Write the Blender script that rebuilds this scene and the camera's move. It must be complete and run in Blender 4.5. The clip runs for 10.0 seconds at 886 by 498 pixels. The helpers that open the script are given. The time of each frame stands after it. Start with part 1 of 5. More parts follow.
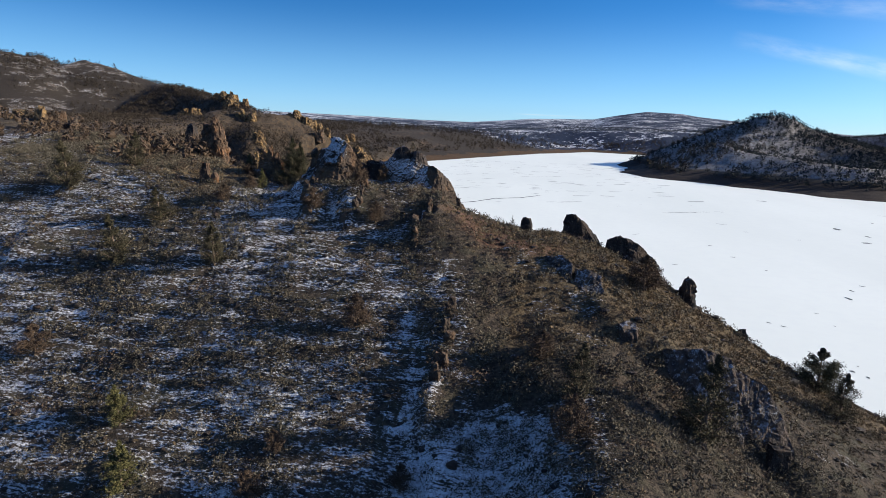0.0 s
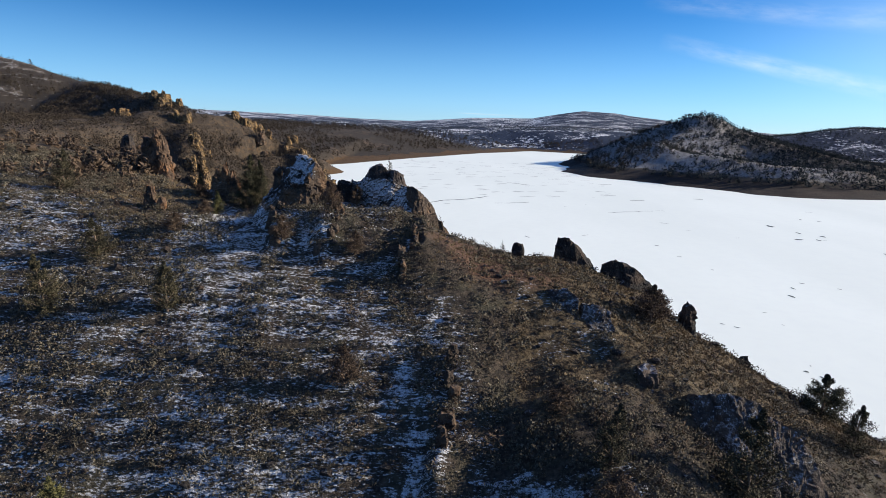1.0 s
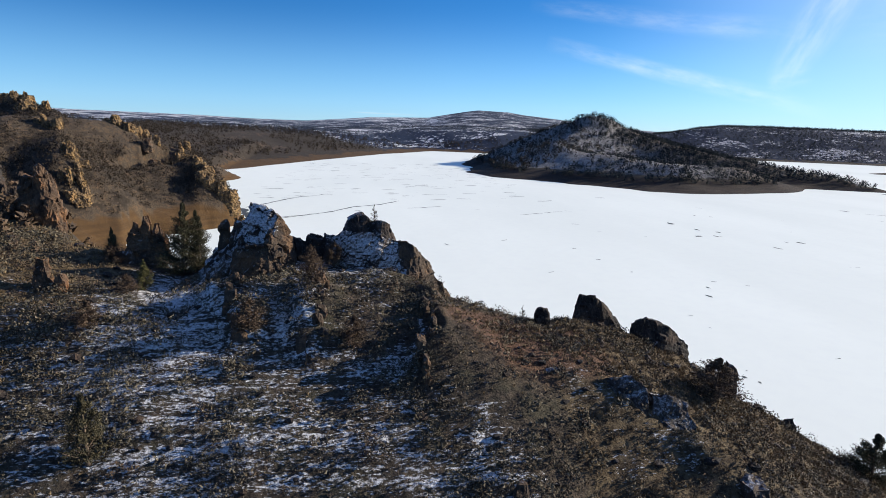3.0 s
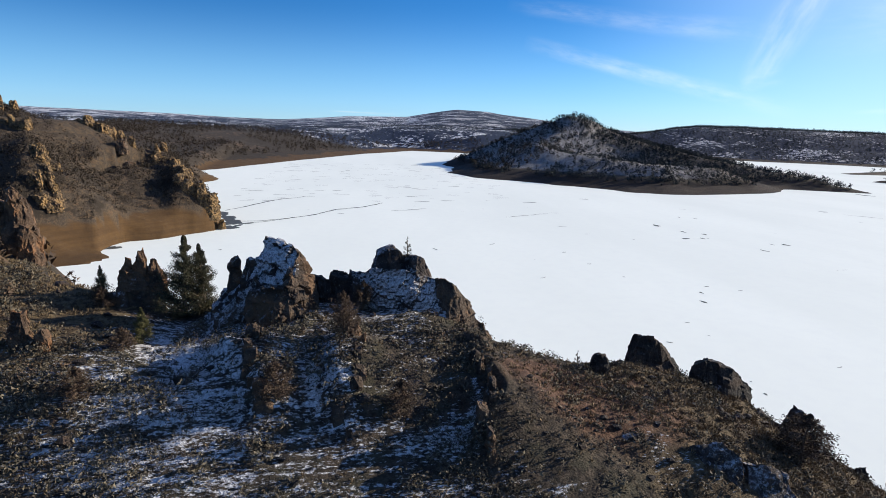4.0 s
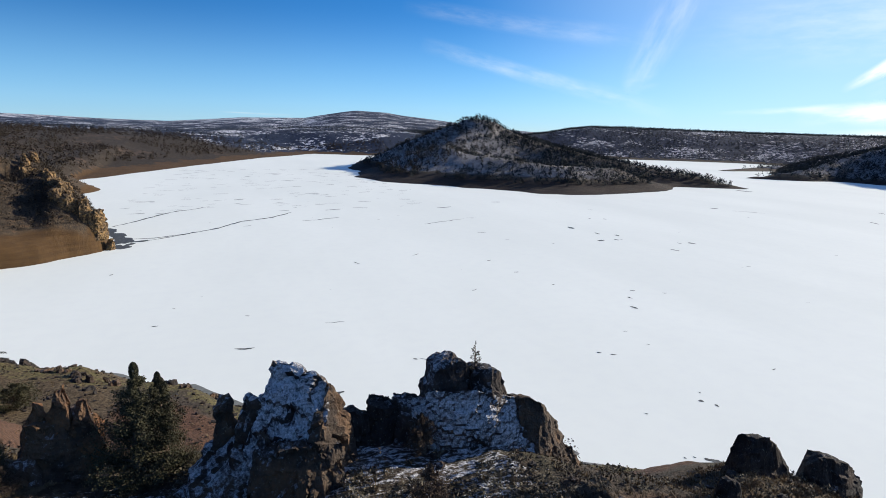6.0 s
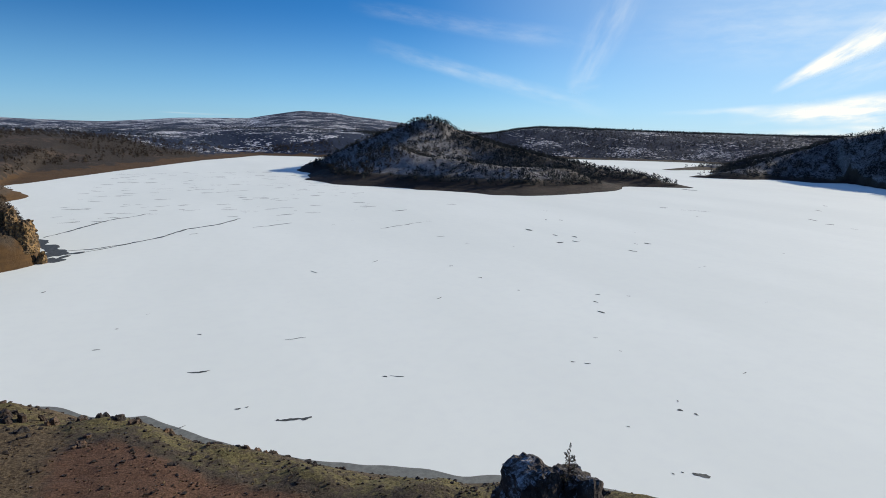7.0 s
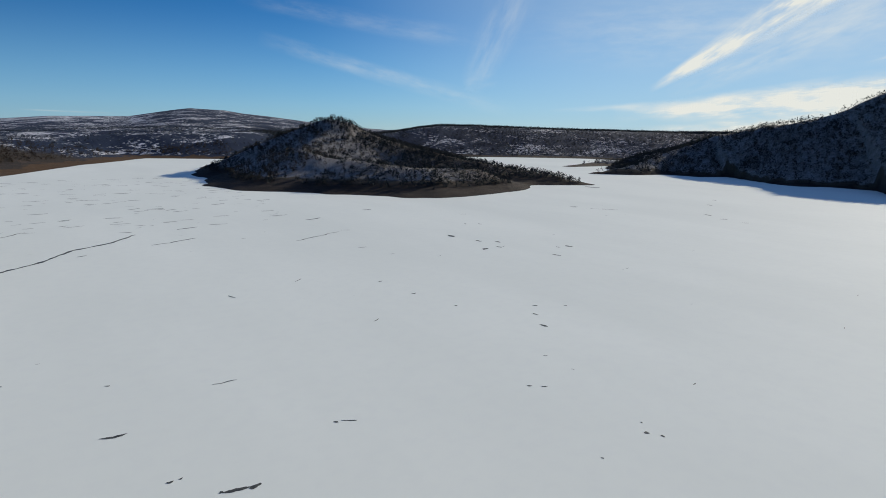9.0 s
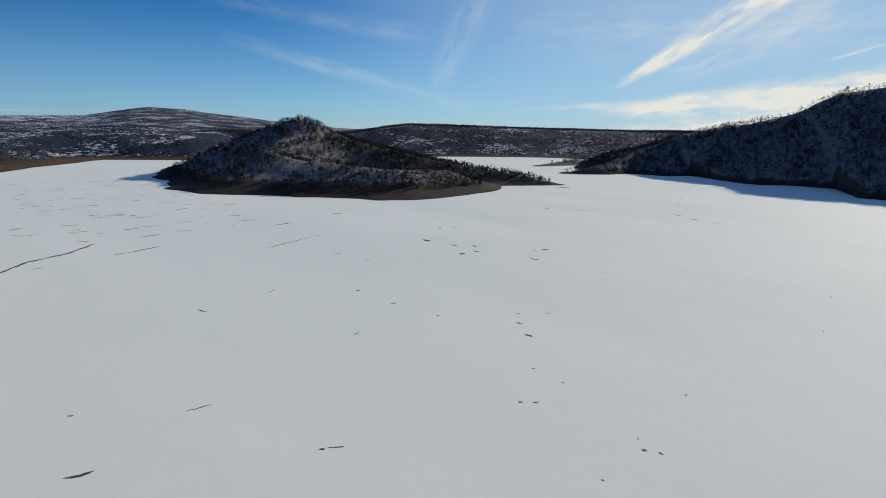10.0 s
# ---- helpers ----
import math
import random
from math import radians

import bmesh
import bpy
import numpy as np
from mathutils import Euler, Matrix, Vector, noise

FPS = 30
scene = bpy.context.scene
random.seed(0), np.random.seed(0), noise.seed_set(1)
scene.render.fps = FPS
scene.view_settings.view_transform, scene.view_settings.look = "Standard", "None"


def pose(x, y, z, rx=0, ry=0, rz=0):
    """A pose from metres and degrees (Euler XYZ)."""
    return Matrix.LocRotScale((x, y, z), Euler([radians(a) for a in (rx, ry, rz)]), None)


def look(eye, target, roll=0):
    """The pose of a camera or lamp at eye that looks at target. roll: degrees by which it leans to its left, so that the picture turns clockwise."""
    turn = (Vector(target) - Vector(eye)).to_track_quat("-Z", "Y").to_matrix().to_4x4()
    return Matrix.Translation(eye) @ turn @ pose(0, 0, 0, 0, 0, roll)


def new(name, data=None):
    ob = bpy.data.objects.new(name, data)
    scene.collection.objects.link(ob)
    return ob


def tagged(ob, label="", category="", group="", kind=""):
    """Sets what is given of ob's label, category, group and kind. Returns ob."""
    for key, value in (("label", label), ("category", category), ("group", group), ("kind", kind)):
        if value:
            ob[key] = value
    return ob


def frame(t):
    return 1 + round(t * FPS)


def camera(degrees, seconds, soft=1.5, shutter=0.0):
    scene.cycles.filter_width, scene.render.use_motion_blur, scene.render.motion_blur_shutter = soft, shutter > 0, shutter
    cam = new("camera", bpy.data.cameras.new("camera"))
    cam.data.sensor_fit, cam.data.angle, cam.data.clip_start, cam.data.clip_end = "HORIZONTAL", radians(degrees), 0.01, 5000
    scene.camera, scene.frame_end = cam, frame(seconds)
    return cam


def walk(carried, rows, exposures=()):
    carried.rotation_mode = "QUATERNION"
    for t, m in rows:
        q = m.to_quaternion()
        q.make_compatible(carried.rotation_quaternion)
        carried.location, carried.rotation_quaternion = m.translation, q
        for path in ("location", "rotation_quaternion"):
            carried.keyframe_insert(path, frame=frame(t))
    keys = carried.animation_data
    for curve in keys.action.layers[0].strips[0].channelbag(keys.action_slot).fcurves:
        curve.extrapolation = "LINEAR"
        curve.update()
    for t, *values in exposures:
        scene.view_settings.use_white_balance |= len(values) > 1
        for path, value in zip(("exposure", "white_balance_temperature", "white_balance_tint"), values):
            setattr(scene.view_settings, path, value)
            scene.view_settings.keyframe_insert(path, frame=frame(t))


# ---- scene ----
# ---------- camera ----------
cam = camera(75.5, 10.0, 0.6)
PATH = [
    (0, (-0.628, 12.896, 43.381), (-0.913, 14.83, 42.957), 1.8),
    (0.5, (-2.611, 15.232, 44.044), (-2.821, 17.175, 43.619), 1.8),
    (1, (-4.584, 17.56, 44.686), (-4.672, 19.513, 44.264), 1.8),
    (1.5, (-6.458, 19.973, 45.303), (-6.41, 21.928, 44.882), 1.6),
    (2, (-8.315, 22.469, 45.878), (-8.162, 24.418, 45.459), 1.6),
    (2.5, (-10.03, 25.098, 46.422), (-9.814, 27.042, 46.006), 1.5),
    (4, (-14.684, 33.263, 48.117), (-14.356, 35.191, 47.7), 1.6),
    (4.5, (-16.116, 36.036, 48.647), (-15.725, 37.953, 48.233), 1.6),
    (5, (-17.542, 38.886, 49.208), (-17.068, 40.784, 48.794), 1.5),
    (5.5, (-18.891, 41.761, 49.836), (-18.325, 43.635, 49.425), 1.4),
    (7, (-21.45, 52.3, 51.1), (-20.636, 54.084, 50.697), 1.2),
    (7.5, (-22.7, 55.75, 52.2), (-21.805, 57.492, 51.796), 1.15),
    (8, (-23.788, 59.183, 53.23), (-22.811, 60.88, 52.824), 1.0),
    (8.5, (-24.541, 62.263, 54.307), (-23.5, 63.921, 53.9), 0.9),
    (9, (-25.345, 65.704, 55.196), (-24.24, 67.321, 54.788), 0.8),
    (9.5, (-25.431, 69.048, 56.134), (-24.278, 70.63, 55.725), 0.7),
    (10, (-25.592, 72.51, 57.199), (-24.396, 74.06, 56.788), 0.7),
]
EXPOSURES = [(0.0, 0.93, 6150, 8), (5.5, 0.88, 6150, 8), (7.0, 0.55, 6150, 6), (10.0, 0.17, 6250, 5)]
walk(cam, [(t, look(eye, target, roll)) for t, eye, target, roll in PATH], EXPOSURES)

# ---------- world, sun ----------
SUN_AZ, SUN_EL = 84.0, 19.0          # compass degrees from +y towards +x, and height
world = bpy.data.worlds.new("sky")
scene.world = world
world.use_nodes = True
wn = world.node_tree.nodes
sky = wn.new("ShaderNodeTexSky")
sky.sky_type = "NISHITA"
sky.sun_disc = False
sky.sun_elevation = radians(SUN_EL)
sky.sun_rotation = radians(SUN_AZ)
sky.altitude = 1000.0
sky.air_density = 0.75
sky.dust_density = 0.0
sky.ozone_density = 1.4
wn["Background"].inputs["Strength"].default_value = 0.071
vivid = wn.new("ShaderNodeHueSaturation")
vivid.inputs["Saturation"].default_value = 1.42
world.node_tree.links.new(sky.outputs["Color"], vivid.inputs["Color"])
clear = wn.new("ShaderNodeMix")
clear.data_type, clear.blend_type = "RGBA", "MULTIPLY"
clear.inputs["Factor"].default_value = 1.0
clear.inputs["B"].default_value = (0.86, 0.93, 1.10, 1.0)
world.node_tree.links.new(vivid.outputs["Color"], clear.inputs["A"])
# pale haze along the horizon
way = wn.new("ShaderNodeSeparateXYZ")
world.node_tree.links.new(wn.new("ShaderNodeTexCoord").outputs["Generated"], way.inputs[0])
low = wn.new("ShaderNodeMapRange")
low.interpolation_type = "SMOOTHSTEP"
low.inputs["From Min"].default_value = 0.0
low.inputs["From Max"].default_value = 0.19
low.inputs["To Min"].default_value = 0.50
low.inputs["To Max"].default_value = 0.0
world.node_tree.links.new(way.outputs["Z"], low.inputs["Value"])
haze = wn.new("ShaderNodeMix")
haze.data_type = "RGBA"
haze.inputs["B"].default_value = (2.2, 5.0, 8.0, 1.0)
world.node_tree.links.new(low.outputs["Result"], haze.inputs["Factor"])
# the deep azure of the lower sky, paler overhead
high = wn.new("ShaderNodeMapRange")
high.interpolation_type = "SMOOTHSTEP"
high.inputs["From Min"].default_value = 0.25
high.inputs["From Max"].default_value = 0.7
world.node_tree.links.new(way.outputs["Z"], high.inputs["Value"])
azure = wn.new("ShaderNodeMix")
azure.data_type = "RGBA"
world.node_tree.links.new(high.outputs["Result"], azure.inputs["Factor"])
world.node_tree.links.new(clear.outputs["Result"], azure.inputs["A"])
zenith = wn.new("ShaderNodeMix")
zenith.data_type, zenith.blend_type = "RGBA", "MULTIPLY"
zenith.inputs["Factor"].default_value = 1.0
zenith.inputs["B"].default_value = (1.62, 1.60, 1.86, 1.0)
world.node_tree.links.new(sky.outputs["Color"], zenith.inputs["A"])
world.node_tree.links.new(zenith.outputs["Result"], azure.inputs["B"])
# the sky pales towards the sun
toward = wn.new("ShaderNodeVectorMath")
toward.operation = "DOT_PRODUCT"
toward.inputs[1].default_value = (math.sin(radians(SUN_AZ)) * math.cos(radians(SUN_EL)), math.cos(radians(SUN_AZ)) * math.cos(radians(SUN_EL)), math.sin(radians(SUN_EL)))
world.node_tree.links.new(way.inputs[0].links[0].from_socket, toward.inputs[0])
deep = wn.new("ShaderNodeMapRange")
deep.inputs["From Min"].default_value = -0.75
deep.inputs["From Max"].default_value = 0.25
deep.inputs["To Min"].default_value = 0.64
deep.inputs["To Max"].default_value = 1.0
world.node_tree.links.new(toward.outputs["Value"], deep.inputs["Value"])
dim = wn.new("ShaderNodeVectorMath")
dim.operation = "SCALE"
world.node_tree.links.new(azure.outputs["Result"], dim.inputs[0])
world.node_tree.links.new(deep.outputs["Result"], dim.inputs["Scale"])
world.node_tree.links.new(dim.outputs["Vector"], haze.inputs["A"])
pale = wn.new("ShaderNodeMapRange")
pale.interpolation_type = "SMOOTHSTEP"
pale.inputs["From Min"].default_value = 0.44
pale.inputs["From Max"].default_value = 1.0
pale.inputs["To Max"].default_value = 0.70
world.node_tree.links.new(toward.outputs["Value"], pale.inputs["Value"])
glow = wn.new("ShaderNodeMix")
glow.data_type = "RGBA"
glow.inputs["B"].default_value = (5.6, 7.3, 8.8, 1.0)
upper = wn.new("ShaderNodeMapRange")
upper.interpolation_type = "SMOOTHSTEP"
upper.inputs["From Min"].default_value = 0.22
upper.inputs["From Max"].default_value = 0.55
upper.inputs["To Min"].default_value = 1.0
upper.inputs["To Max"].default_value = 0.0
world.node_tree.links.new(way.outputs["Z"], upper.inputs["Value"])
share = wn.new("ShaderNodeMath")
share.operation = "MULTIPLY"
world.node_tree.links.new(pale.outputs["Result"], share.inputs[0])
world.node_tree.links.new(upper.outputs["Result"], share.inputs[1])
world.node_tree.links.new(share.outputs["Value"], glow.inputs["Factor"])
world.node_tree.links.new(haze.outputs["Result"], glow.inputs["A"])
world.node_tree.links.new(glow.outputs["Result"], wn["Background"].inputs["Color"])

sun_data = bpy.data.lights.new("sun", "SUN")
sun_data.energy = 4.4
sun_data.angle = radians(0.5)
sun_data.color = (1.0, 0.86, 0.69)
sun = new("sun", sun_data)
sun_dir = Vector((math.sin(radians(SUN_AZ)) * math.cos(radians(SUN_EL)),
                  math.cos(radians(SUN_AZ)) * math.cos(radians(SUN_EL)), math.sin(radians(SUN_EL))))
sun.rotation_mode = "QUATERNION"
sun.rotation_quaternion = sun_dir.to_track_quat("Z", "Y")
sun.location = (150, 40, 120)

# ---------- materials ----------
class Nodes:
    """Short node building for one material."""
    def __init__(self, name, rough=0.9):
        self.mat = bpy.data.materials.new(name)
        self.mat.use_nodes = True
        self.t = self.mat.node_tree
        self.b = self.t.nodes["Principled BSDF"]
        self.b.inputs["Roughness"].default_value = rough
        self.b.inputs["Specular IOR Level"].default_value = 0.25

    def n(self, kind, **props):
        node = self.t.nodes.new(kind)
        if "operation" in props:
            node.operation = props["operation"]
        if "data_type" in props:
            node.data_type = props["data_type"]
        if "interpolation_type" in props:
            node.interpolation_type = props["interpolation_type"]
        if "feature" in props:
            node.feature = props["feature"]
        if "attribute_name" in props:
            node.attribute_name = props["attribute_name"]
        return node

    def link(self, a, b):
        self.t.links.new(a, b)

    def coord(self):
        return self.n("ShaderNodeNewGeometry").outputs["Position"]

    def obj(self):
        return self.n("ShaderNodeTexCoord").outputs["Object"]

    def noise(self, vec, scale, detail=4.0, rough=0.55, stretch=None):
        if stretch:
            m = self.n("ShaderNodeMapping")
            m.inputs["Scale"].default_value = stretch
            self.link(vec, m.inputs["Vector"])
            vec = m.outputs["Vector"]
        tex = self.n("ShaderNodeTexNoise")
        tex.inputs["Scale"].default_value = scale
        tex.inputs["Detail"].default_value = detail
        tex.inputs["Roughness"].default_value = rough
        self.link(vec, tex.inputs["Vector"])
        return tex.outputs["Fac"]

    def cells(self, vec, scale, feature="F1", out="Distance"):
        tex = self.n("ShaderNodeTexVoronoi", feature=feature)
        tex.inputs["Scale"].default_value = scale
        self.link(vec, tex.inputs["Vector"])
        return tex.outputs[out]

    def ramp(self, fac, lo, hi):
        r = self.n("ShaderNodeMapRange", interpolation_type="SMOOTHSTEP")
        r.inputs["From Min"].default_value = lo
        r.inputs["From Max"].default_value = hi
        self.link(fac, r.inputs["Value"])
        return r.outputs["Result"]

    def math(self, op, a, b):
        m = self.n("ShaderNodeMath", operation=op)
        for i, v in enumerate((a, b)):
            if isinstance(v, (int, float)):
                m.inputs[i].default_value = v
            else:
                self.link(v, m.inputs[i])
        return m.outputs["Value"]

    def mix(self, fac, a, b):
        m = self.n("ShaderNodeMix", data_type="RGBA")
        for sock, v in ((m.inputs["Factor"], fac), (m.inputs["A"], a), (m.inputs["B"], b)):
            if isinstance(v, tuple):
                sock.default_value = (*v, 1.0)
            elif isinstance(v, (int, float)):
                sock.default_value = v
            else:
                self.link(v, sock)
        return m.outputs["Result"]

    def attr(self, name):
        return self.n("ShaderNodeAttribute", attribute_name=name).outputs["Fac"]

    def up(self):
        sep = self.n("ShaderNodeSeparateXYZ")
        self.link(self.n("ShaderNodeNewGeometry").outputs["Normal"], sep.inputs[0])
        return sep.outputs["Z"]

    def sunny(self):
        """How far a face turns away from the snow-bearing south-west wind."""
        sep = self.n("ShaderNodeSeparateXYZ")
        self.link(self.n("ShaderNodeNewGeometry").outputs["Normal"], sep.inputs[0])
        return self.math("ADD", self.math("MULTIPLY", sep.outputs["X"], 0.78), self.math("MULTIPLY", sep.outputs["Y"], 0.62))

    def bump(self, height, dist, strength=1.0):
        b = self.n("ShaderNodeBump")
        b.inputs["Distance"].default_value = dist
        b.inputs["Strength"].default_value = strength
        self.link(height, b.inputs["Height"])
        self.link(b.outputs["Normal"], self.b.inputs["Normal"])

    def colour(self, c):
        if isinstance(c, tuple):
            self.b.inputs["Base Color"].default_value = (*c, 1.0)
        else:
            self.link(c, self.b.inputs["Base Color"])
        return self.mat


def ground_material():
    m = Nodes("soil_grass_snow", 0.95)
    p = m.coord()
    fine, mid, big = m.noise(p, 3.5, 6, 0.65), m.noise(p, 0.55, 5, 0.6), m.noise(p, 0.07, 4, 0.6)
    soil = m.mix(m.ramp(fine, 0.38, 0.66), (0.031, 0.025, 0.019), (0.098, 0.075, 0.054))
    soil = m.mix(m.math("MULTIPLY", m.ramp(mid, 0.45, 0.65), 0.6), soil, (0.068, 0.064, 0.040))
    # dry bunch grass
    tuft = m.ramp(m.noise(p, 2.2, 5, 0.7), 0.42, 0.6)
    dry = m.mix(tuft, (0.055, 0.038, 0.022), (0.15, 0.112, 0.064))
    c = m.mix(m.ramp(m.math("ADD", m.attr("dry"), m.math("MULTIPLY", m.math("SUBTRACT", mid, 0.5), 0.9)), 0.3, 0.7), soil, dry)
    # reddish scree and soil
    red = m.mix(m.ramp(fine, 0.38, 0.66), (0.065, 0.035, 0.022), (0.16, 0.09, 0.055))
    c = m.mix(m.ramp(m.math("ADD", m.attr("red"), m.math("MULTIPLY", m.math("SUBTRACT", mid, 0.5), 0.8)), 0.3, 0.7), c, red)
    # green moss and short grass
    green = m.mix(tuft, (0.075, 0.066, 0.026), (0.17, 0.145, 0.06))
    c = m.mix(m.ramp(m.math("ADD", m.attr("green"), m.math("MULTIPLY", m.math("SUBTRACT", mid, 0.5), 1.2)), 0.35, 0.75), c, green)
    # bare drawdown shore, with water lines
    lines = m.noise(p, 0.35, 3, 0.6, (0.15, 0.15, 3.0))
    beach = m.mix(m.ramp(lines, 0.1, 0.9), (0.060, 0.034, 0.014), (0.108, 0.062, 0.024))
    beach = m.mix(m.math("MULTIPLY", m.ramp(mid, 0.4, 0.65), 0.3), beach, (0.052, 0.033, 0.020))
    # island and east shores: their shade is painted in as near-black brown
    beach = m.mix(m.attr("shore_shade"), beach, m.mix(m.ramp(lines, 0.3, 0.7), (0.013, 0.010, 0.009), (0.035, 0.024, 0.019)))
    c = m.mix(m.ramp(m.attr("beach"), 0.25, 0.75), c, beach)
    # snow lies in patches, thin between the tufts
    sn = m.math("ADD", m.math("MULTIPLY", m.noise(p, 7.0, 5, 0.7, (0.5, 1.2, 1.2)), 0.52), m.math("MULTIPLY", m.noise(p, 0.16, 4, 0.6), 0.14))
    sn = m.math("ADD", sn, m.math("MULTIPLY", m.noise(p, 1.5, 4, 0.65, (0.16, 1.5, 1.0)), 0.33))
    sn = m.ramp(m.math("ADD", sn, m.math("SUBTRACT", m.attr("snow"), 1.0)), 0.0, 0.07)
    cover = m.math("ADD", 0.50, m.math("MULTIPLY", m.ramp(m.noise(p, 7.0, 4, 0.7), 0.35, 0.6), 0.5))
    # thin darkens far snow: sparse cover, and slope shade put into the colour
    cover = m.math("MULTIPLY", cover, m.math("SUBTRACT", 1.0, m.math("MULTIPLY", m.attr("thin"), 0.62)))
    c = m.mix(m.math("MULTIPLY", sn, cover), c, (0.80, 0.81, 0.84))
    # distant woods stand close as dark specks, with distance haze tinted into them
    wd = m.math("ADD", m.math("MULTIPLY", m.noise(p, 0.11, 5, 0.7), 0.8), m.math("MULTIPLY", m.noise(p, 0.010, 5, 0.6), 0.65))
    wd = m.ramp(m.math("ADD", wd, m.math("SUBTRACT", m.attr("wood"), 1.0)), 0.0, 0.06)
    # the dark blue tone paints the haze of distance into the far woods
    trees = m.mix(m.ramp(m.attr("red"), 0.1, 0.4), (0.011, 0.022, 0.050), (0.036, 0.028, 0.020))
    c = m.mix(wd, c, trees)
    m.bump(m.math("ADD", m.noise(p, 9.0, 4, 0.7), m.math("ADD", fine, m.math("MULTIPLY", mid, 1.2))), 0.25, 0.9)
    return m.colour(c)


def rock_material(name, dark, light, warm, snow=0.5):
    m = Nodes(name, 0.85)
    p = m.coord()
    a, b = m.noise(p, 1.2, 7, 0.65), m.noise(p, 6.0, 6, 0.7)
    crack2 = m.noise(p, 1.6, 5, 0.7, (1.0, 1.0, 0.28))
    c = m.mix(m.ramp(a, 0.35, 0.68), dark, light)
    c = m.mix(m.math("MULTIPLY", m.ramp(m.noise(p, 0.6, 5, 0.6), 0.45, 0.62), 0.8), c, warm)
    c = m.mix(m.math("MULTIPLY", m.ramp(b, 0.5, 0.75), 0.5), c, dark)
    c = m.mix(m.math("MULTIPLY", m.ramp(m.noise(p, 9.0, 3, 0.6), 0.62, 0.72), 0.5), c, (0.33, 0.31, 0.22))
    s = m.math("ADD", m.math("MULTIPLY", m.noise(p, 7.0, 6, 0.75), 0.75), m.math("MULTIPLY", m.noise(p, 0.9, 4, 0.65), 0.45))
    s = m.math("ADD", s, m.math("SUBTRACT", m.math("MULTIPLY", m.up(), 0.34), m.math("MULTIPLY", m.sunny(), 0.22)))
    thin = m.ramp(s, 1.02 - 0.25 * snow, 1.27 - 0.25 * snow)
    c = m.mix(m.math("MULTIPLY", thin, m.ramp(m.noise(p, 13.0, 5, 0.8), 0.22, 0.70)), c, (0.78, 0.79, 0.82))
    h = m.math("ADD", m.math("MULTIPLY", a, 1.0), m.math("ADD", m.math("MULTIPLY", b, 0.35), m.math("MULTIPLY", crack2, 0.9)))
    h = m.math("ADD", h, m.math("MULTIPLY", m.noise(p, 14.0, 4, 0.7), 0.25))
    m.bump(h, 0.3, 0.9)
    return m.colour(c)


def leaf_material(name, lo, hi, rough=0.85):
    m = Nodes(name, rough)
    info = m.n("ShaderNodeNewGeometry").outputs["Random Per Island"]
    p = m.coord()
    c = m.mix(info, lo, hi)
    c = m.mix(m.math("MULTIPLY", m.ramp(m.noise(p, 0.5, 3), 0.4, 0.65), 0.5), c, tuple(0.6 * v for v in lo))
    return m.colour(c)


def bark_material():
    m = Nodes("juniper_bark", 0.95)
    p = m.coord()
    f = m.noise(p, 9.0, 5, 0.7, (1.0, 1.0, 0.15))
    m.bump(f, 0.04)
    return m.colour(m.mix(m.ramp(f, 0.35, 0.65), (0.07, 0.05, 0.035), (0.20, 0.15, 0.11)))


def ice_material():
    m = Nodes("snow_covered_ice", 0.85)
    m.b.inputs["Specular IOR Level"].default_value = 0.08
    p = m.coord()
    a = m.noise(p, 0.012, 5, 0.6, (1.0, 0.35, 1.0))
    b = m.noise(p, 0.25, 4, 0.6)
    c = m.mix(m.ramp(a, 0.3, 0.7), (0.785, 0.827, 0.772), (0.845, 0.885, 0.825))
    c = m.mix(m.math("MULTIPLY", m.ramp(b, 0.4, 0.7), 0.12), c, (0.70, 0.735, 0.73))
    m.bump(b, 0.05, 0.3)
    return m.colour(c)


def slush_material(name, dark, light):
    m = Nodes(name, 0.6)
    p = m.coord()
    a = m.noise(p, 0.9, 6, 0.7)
    return m.colour(m.mix(m.ramp(a, 0.35, 0.7), dark, light))


def cloud_material():
    """Thin ice cloud: white where the streaks are dense, clear between."""
    m = Nodes("cirrus", 1.0)
    p = m.n("ShaderNodeTexCoord").outputs["UV"]
    a = m.noise(p, 1.0, 6, 0.6, (2.6, 5.5, 1.0))
    b = m.noise(p, 1.0, 3, 0.5, (1.3, 1.6, 1.0))
    f = m.math("MULTIPLY", m.ramp(m.math("ADD", m.math("MULTIPLY", a, 0.7), m.math("MULTIPLY", b, 0.5)), 0.36, 0.95), m.attr("veil"))
    e = m.n("ShaderNodeEmission")
    e.inputs["Color"].default_value = (1.0, 0.96, 0.88, 1.0)
    e.inputs["Strength"].default_value = 0.72
    t = m.n("ShaderNodeBsdfTransparent")
    x = m.n("ShaderNodeMixShader")
    m.link(f, x.inputs["Fac"])
    m.link(t.outputs["BSDF"], x.inputs[1])
    m.link(e.outputs["Emission"], x.inputs[2])
    m.link(x.outputs["Shader"], m.t.nodes["Material Output"].inputs["Surface"])
    return m.mat


M_CLOUD = cloud_material()
M_GROUND = ground_material()
M_ROCK = rock_material("brown_tuff_rock", (0.042, 0.031, 0.024), (0.115, 0.083, 0.058), (0.15, 0.088, 0.048), 0.2)
M_ROCK_SNOWY = rock_material("snow_dusted_tuff_rock", (0.034, 0.027, 0.024), (0.090, 0.068, 0.054), (0.105, 0.068, 0.042), 0.72)
M_DUST = rock_material("shaded_rock_under_thin_snow", (0.034, 0.029, 0.028), (0.085, 0.070, 0.062), (0.090, 0.064, 0.048), 1.2)
M_SLAB = rock_material("snow_dusted_dark_slab", (0.03, 0.026, 0.026), (0.075, 0.06, 0.052), (0.085, 0.060, 0.046), 0.5)
